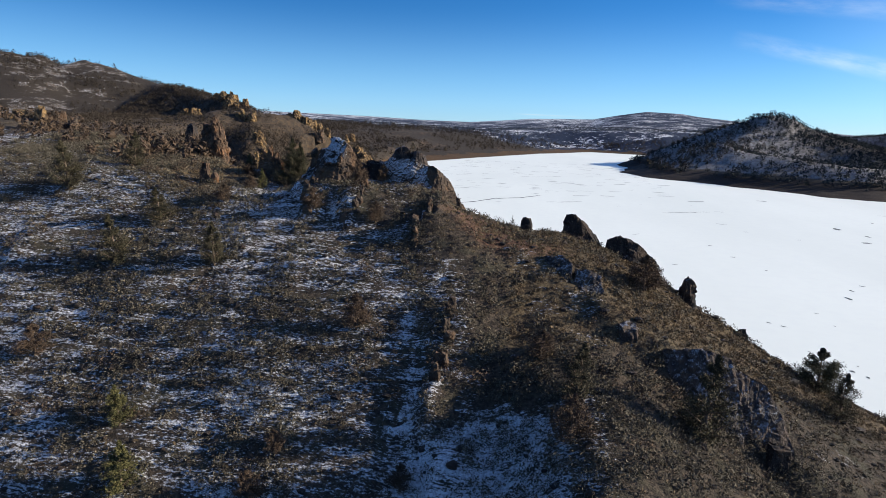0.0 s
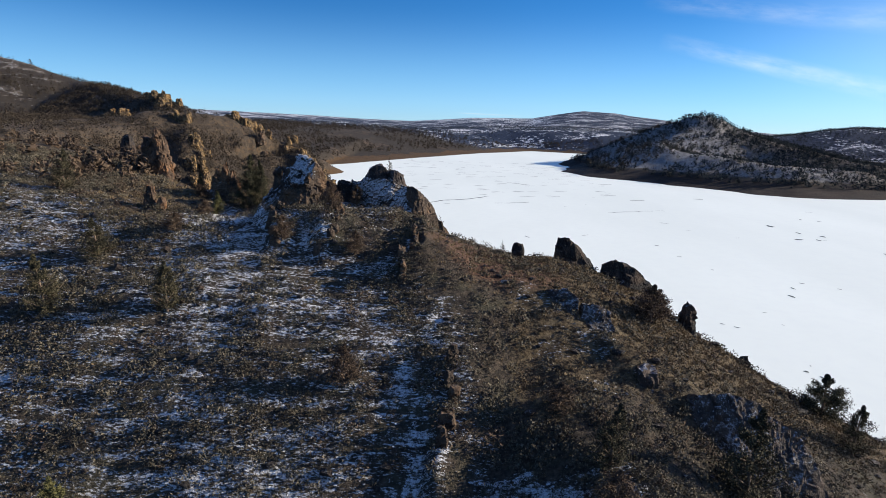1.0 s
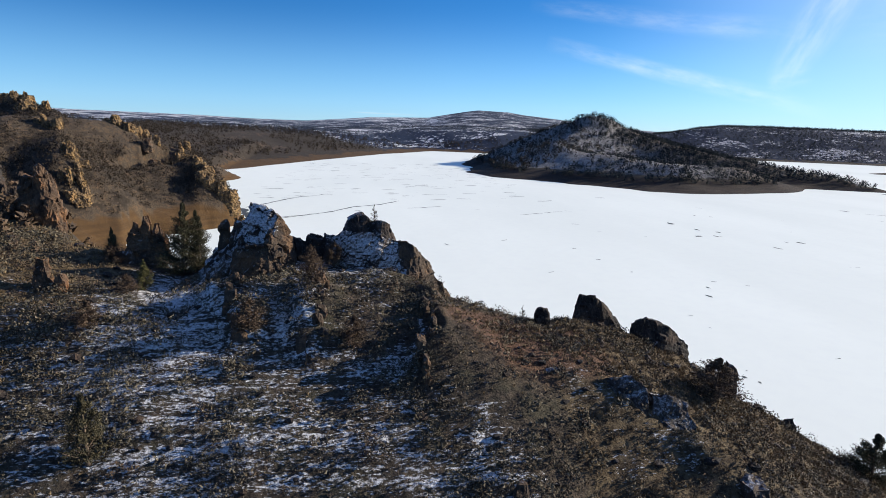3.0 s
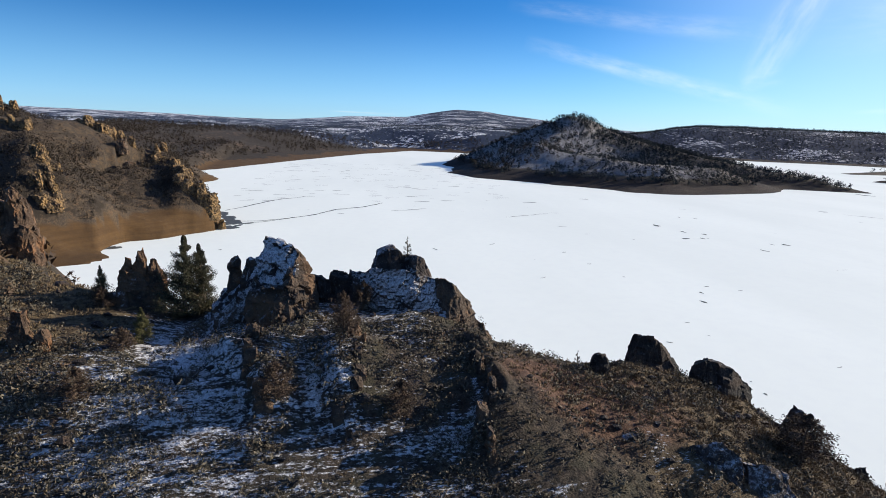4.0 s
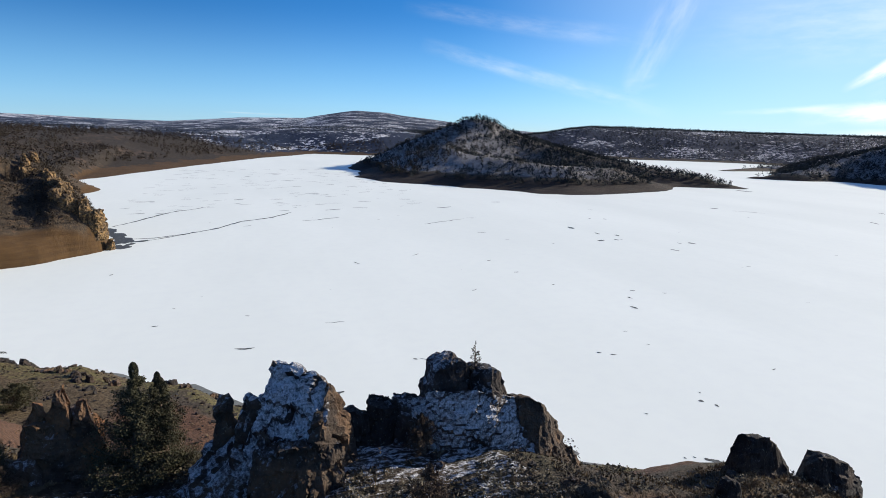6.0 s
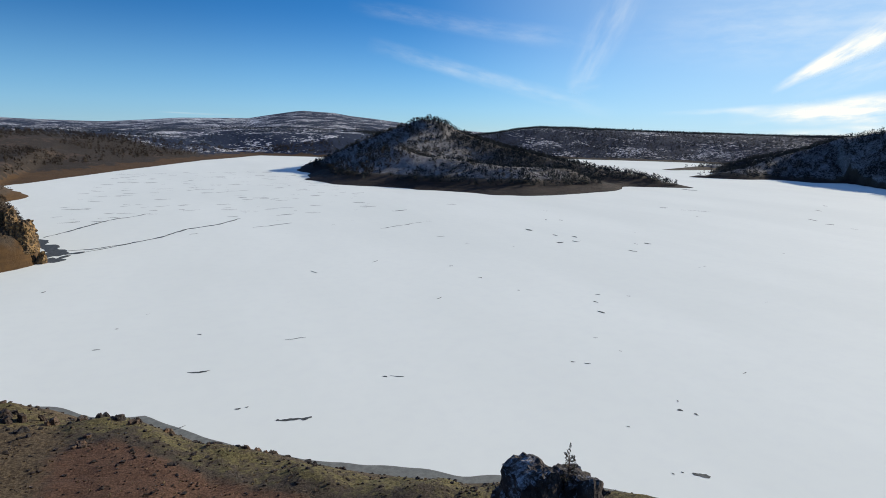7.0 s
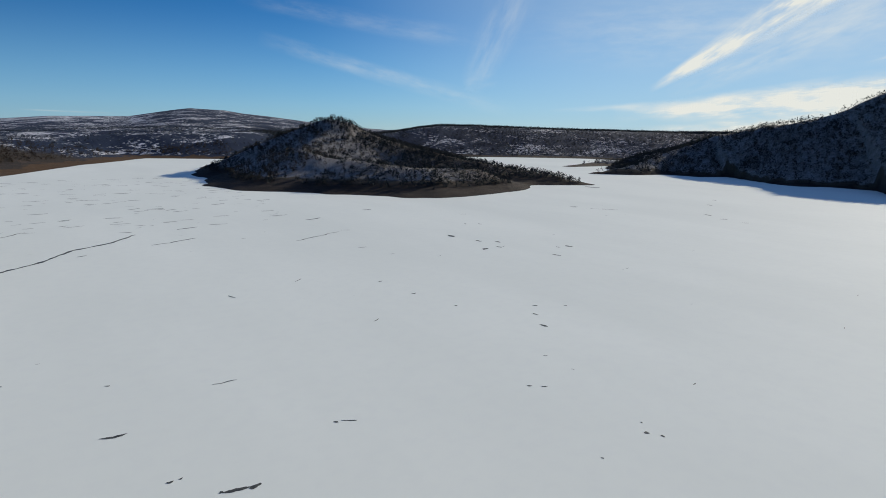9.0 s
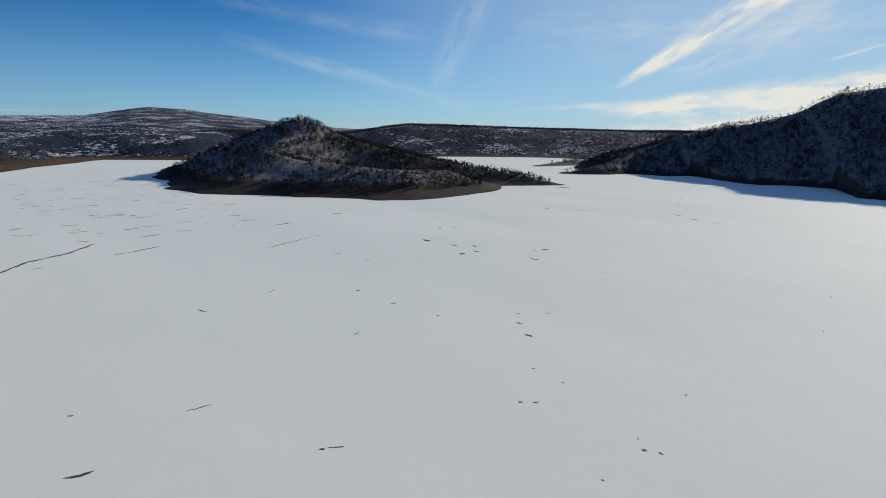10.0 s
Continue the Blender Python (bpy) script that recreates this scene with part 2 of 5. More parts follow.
M_ROCK_DARK = rock_material("dark_basalt_rock", (0.017, 0.015, 0.015), (0.046, 0.039, 0.035), (0.065, 0.043, 0.030), 0.1)
M_ROCK_GOLD = rock_material("golden_lichen_tuff_rock", (0.062, 0.043, 0.026), (0.18, 0.122, 0.066), (0.28, 0.175, 0.07), 0.1)
M_RUST = rock_material("orange_tuff_rock", (0.050, 0.033, 0.023), (0.155, 0.098, 0.060), (0.235, 0.115, 0.050), 0.15)
M_ICE = ice_material()
M_SLUSH = slush_material("grey_slush", (0.045, 0.048, 0.046), (0.12, 0.125, 0.115))
M_WET_ICE = slush_material("wet_olive_grey_ice", (0.15, 0.155, 0.135), (0.23, 0.235, 0.21))
M_SAGE = leaf_material("sagebrush_twigs", (0.050, 0.043, 0.030), (0.182, 0.156, 0.108))
M_DRYGRASS = leaf_material("dry_bunchgrass", (0.090, 0.065, 0.037), (0.27, 0.20, 0.115))
M_BRUSH = leaf_material("brown_leafless_brush", (0.045, 0.031, 0.022), (0.14, 0.095, 0.06))
M_JUNIPER = leaf_material("juniper_foliage", (0.030, 0.031, 0.017), (0.095, 0.086, 0.044))
# lighter juniper copy with the gold of low sunlight in its colour
M_JUNIPER_SUNLIT = leaf_material("sunlit_olive_juniper_foliage", (0.055, 0.055, 0.022), (0.15, 0.135, 0.05))
# far foliage: blue haze of distance is mixed into the leaf colour
M_HAZED_TREE = leaf_material("hazed_juniper_foliage", (0.010, 0.016, 0.018), (0.028, 0.037, 0.040))
M_TWIG = leaf_material("olive_brown_juniper_foliage", (0.030, 0.028, 0.016), (0.10, 0.085, 0.045))
M_SCRUB = leaf_material("far_brown_scrub", (0.022, 0.018, 0.013), (0.072, 0.053, 0.036))
M_BARK = bark_material()
# ---------- helpers for meshes ----------
def mesh_from(name, verts, faces, material, smooth=False):
    """A mesh of arrays: verts (n, 3), faces (m, 3) or (m, 4)."""
    verts, faces = np.asarray(verts, np.float32), np.asarray(faces, np.int32)
    me = bpy.data.meshes.new(name)
    me.vertices.add(len(verts))
    me.vertices.foreach_set("co", verts.ravel())
    k = faces.shape[1]
    me.loops.add(faces.size)
    me.loops.foreach_set("vertex_index", faces.ravel())
    me.polygons.add(len(faces))
    me.polygons.foreach_set("loop_start", np.arange(len(faces), dtype=np.int32) * k)
    me.polygons.foreach_set("use_smooth", np.full(len(faces), smooth))
    me.update(calc_edges=True)
    me.materials.append(material)
    return me


def part(name, me, parent, label=""):
    ob = new(name, me)
    ob.parent = parent
    if label:
        ob["label"] = label
    return ob


RNG = np.random.default_rng(11)
LATTICE = RNG.random((256, 256))


def vnoise(x, y):
    """Smooth value noise, 0 to 1, period 256."""
    x0, y0 = np.floor(x), np.floor(y)
    u, v = x - x0, y - y0
    u, v = u * u * u * (u * (6 * u - 15) + 10), v * v * v * (v * (6 * v - 15) + 10)
    i, j = x0.astype(int) & 255, y0.astype(int) & 255
    k, l = (i + 1) & 255, (j + 1) & 255
    a = LATTICE[i, j] * (1 - u) + LATTICE[k, j] * u
    b = LATTICE[i, l] * (1 - u) + LATTICE[k, l] * u
    return a * (1 - v) + b * v


def fbm(x, y, size, octaves=4, gain=0.5):
    """Fractal noise about 0, of that largest size in metres."""
    total, amp, f = 0.0, 1.0, 1.0 / size
    for o in range(octaves):
        total = total + amp * (vnoise(x * f + 17.3 * o, y * f + 41.7 * o) - 0.5)
        amp *= gain
        f *= 2.03
    return total


def step(e0, e1, v):
    t = np.clip((v - e0) / (e1 - e0), 0, 1)
    return t * t * (3 - 2 * t)


def smax(a, b, k):
    h = np.clip(0.5 + 0.5 * (a - b) / k, 0, 1)
    return b * (1 - h) + a * h + k * h * (1 - h)


def along(x, y, line):
    """Distance to a polyline of (x, y, z) nodes, and the height there."""
    best = np.full(np.shape(x), 1e9)
    height = np.zeros(np.shape(x))
    for (x0, y0, z0), (x1, y1, z1) in zip(line, line[1:]):
        dx, dy = x1 - x0, y1 - y0
        t = np.clip(((x - x0) * dx + (y - y0) * dy) / (dx * dx + dy * dy), 0, 1)
        d = np.hypot(x - x0 - t * dx, y - y0 - t * dy)
        near = d < best
        best = np.where(near, d, best)
        height = np.where(near, z0 + t * (z1 - z0), height)
    return best, height


# ---------- the lie of the land (lake level is 0) ----------
def crest_y(x):
    return np.interp(x, [-140, -90, -62, -46, -37, -33, -28, -17.5, -9, -5, -1, 4, 12, 23, 46, 90], [118, 104, 90, 81, 75.5, 70, 67.5, 66, 65.4, 63.4, 62.2, 63.6, 62.6, 61.5, 58, 52])


def crest_z(x):
    return np.interp(x, [-140, -62, -37, -31, -28, -24, -21, -17.5, -11, -8.5, -7, -4, -1.3, 1.5, 4.8, 9.5, 13.8, 18.3, 22.3, 27, 30, 46, 70, 95],
                     [44, 41.4, 39.2, 38.3, 37.9, 37.2, 37.6, 38.5, 38.3, 37.5, 36.3, 35.3, 34.9, 34.7, 33.8, 31.7, 28.8, 26.3, 24.2, 22.1, 20.6, 11.8, 0, -8])


def near_shore_y(x):
    """The near shore, along the foot of the ridge."""
    return np.interp(x, [-125, -112, -95, -85, -71, -61, -50, -45, -39, -31.5, -28, -22.5, -15, -9.8, -4.6, 5, 12, 18, 30, 60, 90],
                     [236, 232, 207, 192, 179, 175, 170.5, 167.5, 161.7, 158.6, 153.8, 147, 140.5, 136.4, 131.8, 125.3, 120.7, 118, 110, 85, 45])


def west_shore_x(y):
    """The shore north of the bay: the point with the cliffs, then the far lake's west side."""
    return np.interp(y, [225, 232, 236, 241, 246, 251, 257, 266, 272, 275.7, 278, 281, 290, 301, 312, 330, 355, 380, 450, 630, 700, 800, 935, 1020, 1095, 1150, 1300],
                     [-122, -107.5, -100, -97.5, -96.3, -100, -105, -108.6, -108.5, -104, -96, -90, -81, -71.5, -73, -78, -86, -112, -152, -152, -125, -86, -26, 11, 62, 92, 200])


RIBS = (
    # foot to head of each rib, height, width of its sunny side
    (((-18.6, 57.0), (-18.9, 58.4), (-19.4, 60.3)), 1.15, 3.0),
    (((-15.0, 55.8), (-14.7, 57.5), (-14.4, 59.6)), 0.75, 2.5),
    (((-9.2, 54.7), (-8.7, 56.3), (-8.6, 58.5), (-9.6, 61.0)), 1.05, 3.5),
    (((-3.8, 36.0), (-4.7, 41.0), (-5.4, 45.0), (-5.3, 48.6)), 0.85, 4.0),
    (((-41.0, 50.0), (-42.0, 57.0), (-44.0, 64.0)), 0.4, 4.0),
)


def ridge_near(x, y):
    d = crest_y(x) - y
    hc = crest_z(x)
    ds = np.clip(d, 0, 60)
    s = np.interp(x, [-60, -43, -29, -22.6, -18, -11, -5, 5, 30], [0.07, 0.10, 0.10, 0.23, 0.30, 0.28, 0.19, 0.09, 0.05])
    east = hc - s * ds - 0.0055 * np.minimum(ds, 45) ** 2
    # west of the grassy spur the slope is one plane below a flat bench
    plane = np.interp(y, [-120, 0, 20, 30, 36, 42, 44, 46.5, 48, 52, 56, 58, 60, 62, 70, 92, 140],
                      [6, 7, 12, 18.0, 22.2, 26.2, 27.7, 29.6, 30.6, 33.3, 35.5, 36.9, 37.9, 38.4, 39.3, 41.5, 44])
    west = -smax(-(hc - 0.03 * ds), -plane, 0.8)
    south = west + (east - west) * step(-3, 4, x)
    dn = np.clip(-d, 0, 400)
    shore = near_shore_y(x) - y
    inland = np.maximum(shore * 0.78, -6)
    shelf = 6.7 * (1 - np.exp(-np.maximum(inland, 0) / 9.0)) + 0.085 * np.maximum(inland, 0) + 0.35 * np.minimum(inland, 0)
    shelf = shelf + step(2, 9, inland) * step(22, 10, inland) * 1.6 * np.maximum(fbm(x, y, 14, 3) + 0.15, 0) * 2
    north = hc - np.where(dn < 3, 0.35 * dn, 1.05 + 0.72 * (dn - 3))
    north = np.where(shore > -40, smax(north, np.where(shore > -60, shelf, -20), 5.0), -12)
    # a scarp cuts the right side; low ribs with hollows on their west run down the slope
    s = (x + 4) * 0.521 + (y - 57) * 0.853 + 1.2 * fbm(x, y, 6, 2)
    south = south - (1.0 + 0.7 * fbm(x, y + 31, 9, 2)) * step(1.0, -1.3, s) * step(-12, -5, s) * step(-6, 0, x) * step(24, 15, x)
    for line, high, wide in RIBS:
        ys, xs = [q[1] for q in line], [q[0] for q in line]
        t = x - np.interp(y, ys, xs) + 2.6 * fbm(x + 3 * high, y, 5, 3)
        size = high * step(ys[0] - 1.5, ys[0] + 1.0, y) * step(ys[-1] + 1.5, ys[-1] - 1.0, y) * (0.8 + 1.3 * fbm(x, y + 20 * high, 3.5, 2))
        south = south + np.where(d > -0.5, size * (step(-1.3, 0.3, t) * np.exp(-np.maximum(t, 0) / wide) - 0.35 * np.exp(-((t + 2.4) / 1.6) ** 2)), 0)
    return np.where(d >= 0, south, np.where(dn > 0, np.minimum(north, hc), hc))


POINT = ((-71, 302, 0), (-76, 303, 11), (-86, 305, 19.5), (-93, 318, 24), (-100, 331, 28), (-111, 352, 31), (-126, 343, 38), (-138, 338, 45), (-154, 324, 47), (-184, 348, 53), (-236, 400, 60), (-338, 480, 73))
SPUR = ((-154, 318, 43), (-142, 292, 38), (-134, 274, 33), (-134, 252, 17))


def land_west(x, y):
    """The bay and its bare floor, the point with its crags, the plateau behind, the far west shore."""
    s = west_shore_x(y) - x
    apron = 0.09 * np.clip(s, -40, 60) + 0.25 * np.clip(s - 60, 0, 100)
    apron = np.where(y > 310, -8 + 0 * s, np.minimum(apron, 9))
    plateau = 12 + (26 + 0.03 * (y - 200)) * step(-128, -178, x) - 26 * step(-140, -118, x)
    plateau = plateau - 40 * step(330, 480, y)
    d, h = along(x, y, POINT)
    ridge = h - (0.42 + 0.40 * step(-104, -86, x) + 0.24 * fbm(x, y, 35, 3)) * d * step(-4, 14, d) - 0.08 * d
    face = 12 - 0.381 * (x + 134) + 0.44 * (y - 262)
    face = face - 3.0 * np.maximum(face - h - 0.5, 0) - 0.25 * np.clip(-170 - x, 0, 400)
    face = face - 1.6 * np.clip(x + 1.5 - np.interp(y, [296, 301, 304, 327, 352], [-74, -74, -83, -97, -111]), 0, 60)
    ridge = smax(ridge, face, 3.0)
    d, h = along(x, y, SPUR)
    ridge = smax(ridge, h - (0.60 + 0.2 * fbm(x, y, 35, 3)) * d, 3.0)
    ridge = ridge + step(2, 12, ridge) * (2.0 * np.abs(fbm(x, y, 22, 3)) - 0.5 + 1.0 * fbm(x, y, 6, 2))
    north = 0.07 * np.clip(s, -20, 70) + 0.15 * np.clip(s - 70, 0, 160) + 0.05 * np.clip(s - 230, 0, 500)
    north = np.minimum(north, 42) * step(325, 360, y) - 8 * step(345, 325, y)
    out = smax(smax(apron, plateau, 4.0), smax(ridge, north, 3.0), 2.0)
    return out - 1.6 * np.clip(np.interp(y, [270, 286], [0.5, 3.0]) - s, 0, 40) * step(226, 232, y) * step(640, 600, y)


ISLAND_AND_WEST = (
    # ridge line nodes, fall per metre
    (((-365, 470, 86), (-381, 470, 90), (-401, 468, 84), (-415, 461, 92)), 0.34),
    (((-436, 450, 93), (-492, 430, 102), (-715, 420, 110)), 0.30),
    (((256, 792, 58), (270, 792, 67), (292, 783, 69), (306, 772, 64), (320, 764, 54)), 0.38),
    (((270, 786, 60), (222, 742, 40), (150, 712, 14), (112, 702, 2)), 0.44),
    (((275, 762, 56), (205, 690, 31), (206, 625, 27), (234, 570, 24), (264, 528, 20), (322, 525, 17)), 0.29),
    (((320, 764, 53), (332, 748, 47), (352, 680, 32), (385, 590, 19), (424, 528, 10), (448, 482, 1)), 0.24),
)
EAST_HILLS = (
    (((1036, 60, 157), (948, 202, 139), (882, 312, 120), (862, 370, 113), (847, 403, 92), (828, 428, 78), (811, 489, 66), (822, 565, 56), (750, 590, 29), (630, 574, 11), (572, 596, 1)), 0.40),
    (((822, 565, 48), (880, 620, 40), (960, 700, 36)), 0.30),
    (((800, 735, 7), (740, 732, 3), (668, 722, 1)), 0.12),
    (((1036, 60, 150), (960, -200, 144), (850, -500, 130)), 0.40),
)
HILLS = ISLAND_AND_WEST + EAST_HILLS


def far_rise(x, y):
    """Mesa and distant ranges round the lake, by compass bearing."""
    r = np.hypot(x + 15, y - 40)
    a = np.degrees(np.arctan2(x + 15, y - 40))
    top = np.interp(a, [-180, -60, -24, -15, -11, -6, -3, 0, 5.8, 8, 9.2, 10.6, 12, 13.5, 15, 17.5, 21.5, 26, 30, 60, 100, 180],
                    [160, 160, 95, 84, 73, 68, 84, 102, 109, 136, 150, 164, 160, 156, 140, 122, 90, 60, 40, 30, 120, 160])
    far = top * step(1500, 4100, r) ** 1.3 * (1 + 0.03 * fbm(x, y, 420, 4) * step(4200, 3800, r) + 0.25 * fbm(x, y, 500, 5) * step(3700, 2600, r))
    mid = np.interp(a, [-60, -24, -12, 0, 8, 16, 22, 26, 29, 31, 33, 36, 40, 50, 60, 66, 100], [60, 38, 28, 30, 38, 38, 30, 36, 48, 60, 67, 65, 61, 58, 52, 44, 40])
    shore = np.interp(a, [-60, -14, -4, 4, 6, 13, 20, 28, 36, 41, 45, 47.5, 50, 54, 58, 64, 100], [980, 1075, 1150, 1165, 1150, 1112, 1180, 1230, 1265, 1280, 1290, 1280, 1250, 1160, 1060, 960, 1000])
    width = np.interp(a, [20, 30, 36, 50, 70, 90], [380, 420, 420, 560, 600, 380])
    rise = (r - shore + 0.24 * width) / width
    hills = -6 + (mid + 6) * step(0, 1, rise) * (1 + 0.5 * fbm(x, y, 260, 5) * step(28, 18, a) + 0.10 * fbm(x, y, 200, 4))
    return np.maximum(hills, far - 4 * step(2500, 1500, r) * 3)


def land(x, y, fine=True):
    x, y = np.asarray(x, float), np.asarray(y, float)
    z = np.full(np.shape(x), -8.0)
    z = np.maximum(z, np.where(y < 245, ridge_near(x, np.minimum(y, 244)), -8))
    z = smax(z, np.where((y > 222) & (y < 1350) & (x < 420), land_west(x, y), -8), 1.5)
    # the saddle that joins the ridge to the western hills
    sad = 17 + 10 * fbm(x, y, 60, 4) + 0.04 * np.clip(-x - 130, 0, 600)
    z = np.where((y > 100) & (y < 330), smax(z, sad * step(-122, -150, x) - 8 * step(-150, -122, x), 4.0), z)
    for line, fall in HILLS:
        d, h = along(x, y, line)
        rough = 1 + 0.22 * fbm(x, y, 90, 4) * step(0, 60, d)
        hill = h - fall * d * rough + 3.0 * fbm(x, y, 45, 4) * step(0, 20, h - fall * d)
        hill = np.where(hill < 4, 4 - (4 - hill) * 0.9, hill)
        z = smax(z, np.maximum(hill, -8), 2.0)
    r = np.hypot(x + 15, y - 40)
    z = np.where(r > np.where(x > 300, 700, 900), np.maximum(z, far_rise(x, y)), z)
    z = np.where((y < -60), np.maximum(z, 15 + 0.06 * (-60 - y)), z)
    dry = step(-0.5, 2.5, z)
    z = z + dry * 1.3 * fbm(x, y, 26, 4) * step(30, 140, r) + dry * 0.55 * fbm(x + 91, y, 9, 3) * (0.5 + 0.5 * step(40, 75, r))
    if fine:
        z = z + dry * step(220, 60, r) * (0.26 * fbm(x * 0.6, y + 55, 2.0, 3) + 0.10 * fbm(x, y, 0.7, 2))
    return z
# ---------- ground: one sheet to the horizon ----------
# a deer track holds a thin line of snow across the slope
TRAIL = ((-31.0, 40.5, 0), (-28.4, 40.5, 0), (-25.3, 41.6, 0), (-22.9, 42.4, 0), (-21.1, 42.7, 0), (-18.8, 43.1, 0), (-15.8, 42.0, 0), (-13.5, 42.4, 0), (-10.6, 43.3, 0))


# hollows where snow lies longest: x, y, reach
HOLLOWS = ((-0.9, 54.7, 1.7), (1.4, 53.6, 1.7), (3.0, 52.5, 1.6), (4.2, 51.6, 1.4), (-2.1, 55.2, 1.3), (-6.0, 51.5, 1.5), (6.5, 49.8, 1.3), (11.2, 50.4, 1.4), (-8.4, 47.9, 1.6), (-7.5, 45.6, 1.5), (-10.5, 45.3, 1.5), (-14.0, 51.8, 1.8), (-24.5, 63.5, 2.8), (-20.5, 61.5, 2.2), (-27.5, 63.0, 2.2), (-21.1, 57.9, 2.0), (-24.9, 59.8, 1.8), (-10.0, 50.0, 1.6),
           (-11.8, 56.8, 1.6), (-22.3, 60.3, 1.8), (-13.5, 57.2, 1.5), (0.8, 51.5, 1.6), (4.0, 48.5, 1.4))


def hollow(x, y):
    near = 0 * x
    for hx, hy, reach in HOLLOWS:
        near = np.maximum(near, np.exp(-(((x - hx) / reach) ** 2 + ((y - hy) / (1.3 * reach)) ** 2)))
    return near


def ground():
    ang = np.radians(np.concatenate([np.arange(-70, 96, 0.27), np.arange(96, 290, 4.0)]))
    rad = [0.0, 5.0, 8.0]
    while rad[-1] < 4700:
        r = rad[-1]
        rad.append(r + (1.0 if r < 10 else 0.36 if r < 62 else max(0.38, (r - 62) * 0.0165 + 0.38)))
    rad = np.array([0.05] + rad[1:])
    na, nr = len(ang), len(rad)
    A, R = np.meshgrid(ang, rad, indexing="ij")
    x, y = -14 + R * np.sin(A), 26 + R * np.cos(A)
    z = land(x, y)
    verts = np.stack([x, y, z], -1).reshape(-1, 3)
    i, j = np.meshgrid(np.arange(na), np.arange(nr - 1), indexing="ij")
    k = (i + 1) % na
    quads = np.stack([i * nr + j, i * nr + j + 1, k * nr + j + 1, k * nr + j], -1).reshape(-1, 4)
    me = mesh_from("ground", verts, quads[:, ::-1], M_GROUND, True)
    # where each cover lies
    d = crest_y(x) - y
    near = step(120, 60, np.hypot(x + 15, y - 45))
    south = near * step(-1.5, 1.5, d)
    dry = south * np.clip(step(-4, 1, x) * step(17, 5, d + 0.5 * np.clip(x - 12, -12, 10)), 0, 1)
    dry = dry + 0.8 * south * step(-23, -28, x) * step(16, 6, d)
    red = south * np.exp(-(((x + 2.5) / 5.5) ** 2 + ((y - 59.0) / 4.5) ** 2)) * 1.05
    # snow stays where the low sun seldom comes
    shade = np.zeros_like(x)
    close = near > 0.02
    xs, ys, zs = x[close], y[close], z[close]
    sheltered = np.zeros_like(xs)
    for reach in (1.2, 2.5, 4.5, 7.0):
        sheltered = np.maximum(sheltered, step(-0.1, 0.5, land(xs + reach, ys, False) - zs - 0.30 * reach))
    shade[close] = sheltered
    snow = 0.501 * south * (1 - 0.9 * np.clip(dry - 0.75 * step(-20, -24, x), 0, 1)) * (1 - 0.85 * np.clip(red, 0, 1))
    snow = snow - 0.10 * south * step(-24, -34, x) * step(12, 4, d)
    snow = snow + 0.02 * south * step(-26, -22, x) * step(-4, -8, x) * step(10, 6, d)
    snow = snow + 0.042 * south * step(-28, -25, x) * step(-18.6, -20, x) * step(13, 8, d) + 0.015 * south * step(-17, -15, x) * step(-8.5, -10, x) * step(10, 6, d)
    track, _ = along(x, y + 0.8 * fbm(x, y, 6, 2), TRAIL)
    snow = snow + 0.042 * south * np.exp(-(track / 0.20) ** 2)
    snow = np.maximum(snow, south * (0.475 + 0.085 * shade) * step(0.05, 0.5, shade))
    lean = np.zeros_like(x)
    lean[close] = (land(xs - 0.9, ys, False) - land(xs + 0.9, ys, False)) / 1.8
    snow = snow - 0.07 * south * step(0.06, 0.35, lean)
    rest = hollow(x + 1.2 * fbm(x, y, 3, 2), y) * np.maximum(step(0.12, -0.05, lean), step(-3, -1, x))
    snow = np.maximum(snow, south * (0.44 + 0.11 * rest - 0.055 * step(-4, -2, x)) * step(0.2, 0.5, rest))
    snow = snow - 0.11 * south * step(3, 7, x) * step(48, 44, y)
    shore = near_shore_y(x) - y
    shelf = step(-2, -6, d) * (y < 245) * (x > -150)
    red = red + shelf * step(16, 26, shore) * (0.85 - 0.7 * step(-34, -44, x))
    green = shelf * step(4, 10, shore) * step(26, 14, shore) * 0.6
    dry = dry + shelf * np.maximum(step(24, 12, shore) * 0.5, 0.85 * step(-34, -44, x))
    westy = (y > 170) & (x < -60) & (x > -800) & (y < 620)
    snow = np.where(westy, 0.43 + 0.06 * step(-200, -330, x) - 0.08 * step(-180, -90, x), snow)
    dry = np.where(westy, 0.40, dry)
    far = np.hypot(x + 15, y - 40) > 380
    isle = (x > 60) & (x < 430) & (y > 380) & (y < 850)
    right = (x > 430) & (y < 620)
    snow = np.where(far & ~westy, 0.66 * step(0.5, 5, z), snow)
    snow = np.where(isle, 0.545 - 0.07 * step(260, 360, x), snow)
    snow = np.where(right, 0.54, snow)
    brown = step(150, -20, x + 90 * fbm(x, y, 120, 3)) * step(590, 640, y) * step(1300, 1050, y + 120 * fbm(x, y, 150, 3))
    snow = np.where(westy, snow, snow * (1 - brown) + 0.38 * brown)
    red = np.where(westy, 0.38, red) + 0.45 * brown * (~westy)
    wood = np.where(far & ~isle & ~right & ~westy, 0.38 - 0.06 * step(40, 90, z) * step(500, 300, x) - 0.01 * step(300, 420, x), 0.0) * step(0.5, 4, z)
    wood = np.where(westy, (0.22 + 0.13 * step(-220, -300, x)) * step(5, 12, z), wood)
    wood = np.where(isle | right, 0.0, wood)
    beach = step(5.5, 2.5, z + 1.5 * fbm(x, y, 30, 3)) * (1 - shelf)
    beach = np.where((y > 215) & (y < 312) & (x < -60) & (x > -155), step(11, 8.5, z), beach)
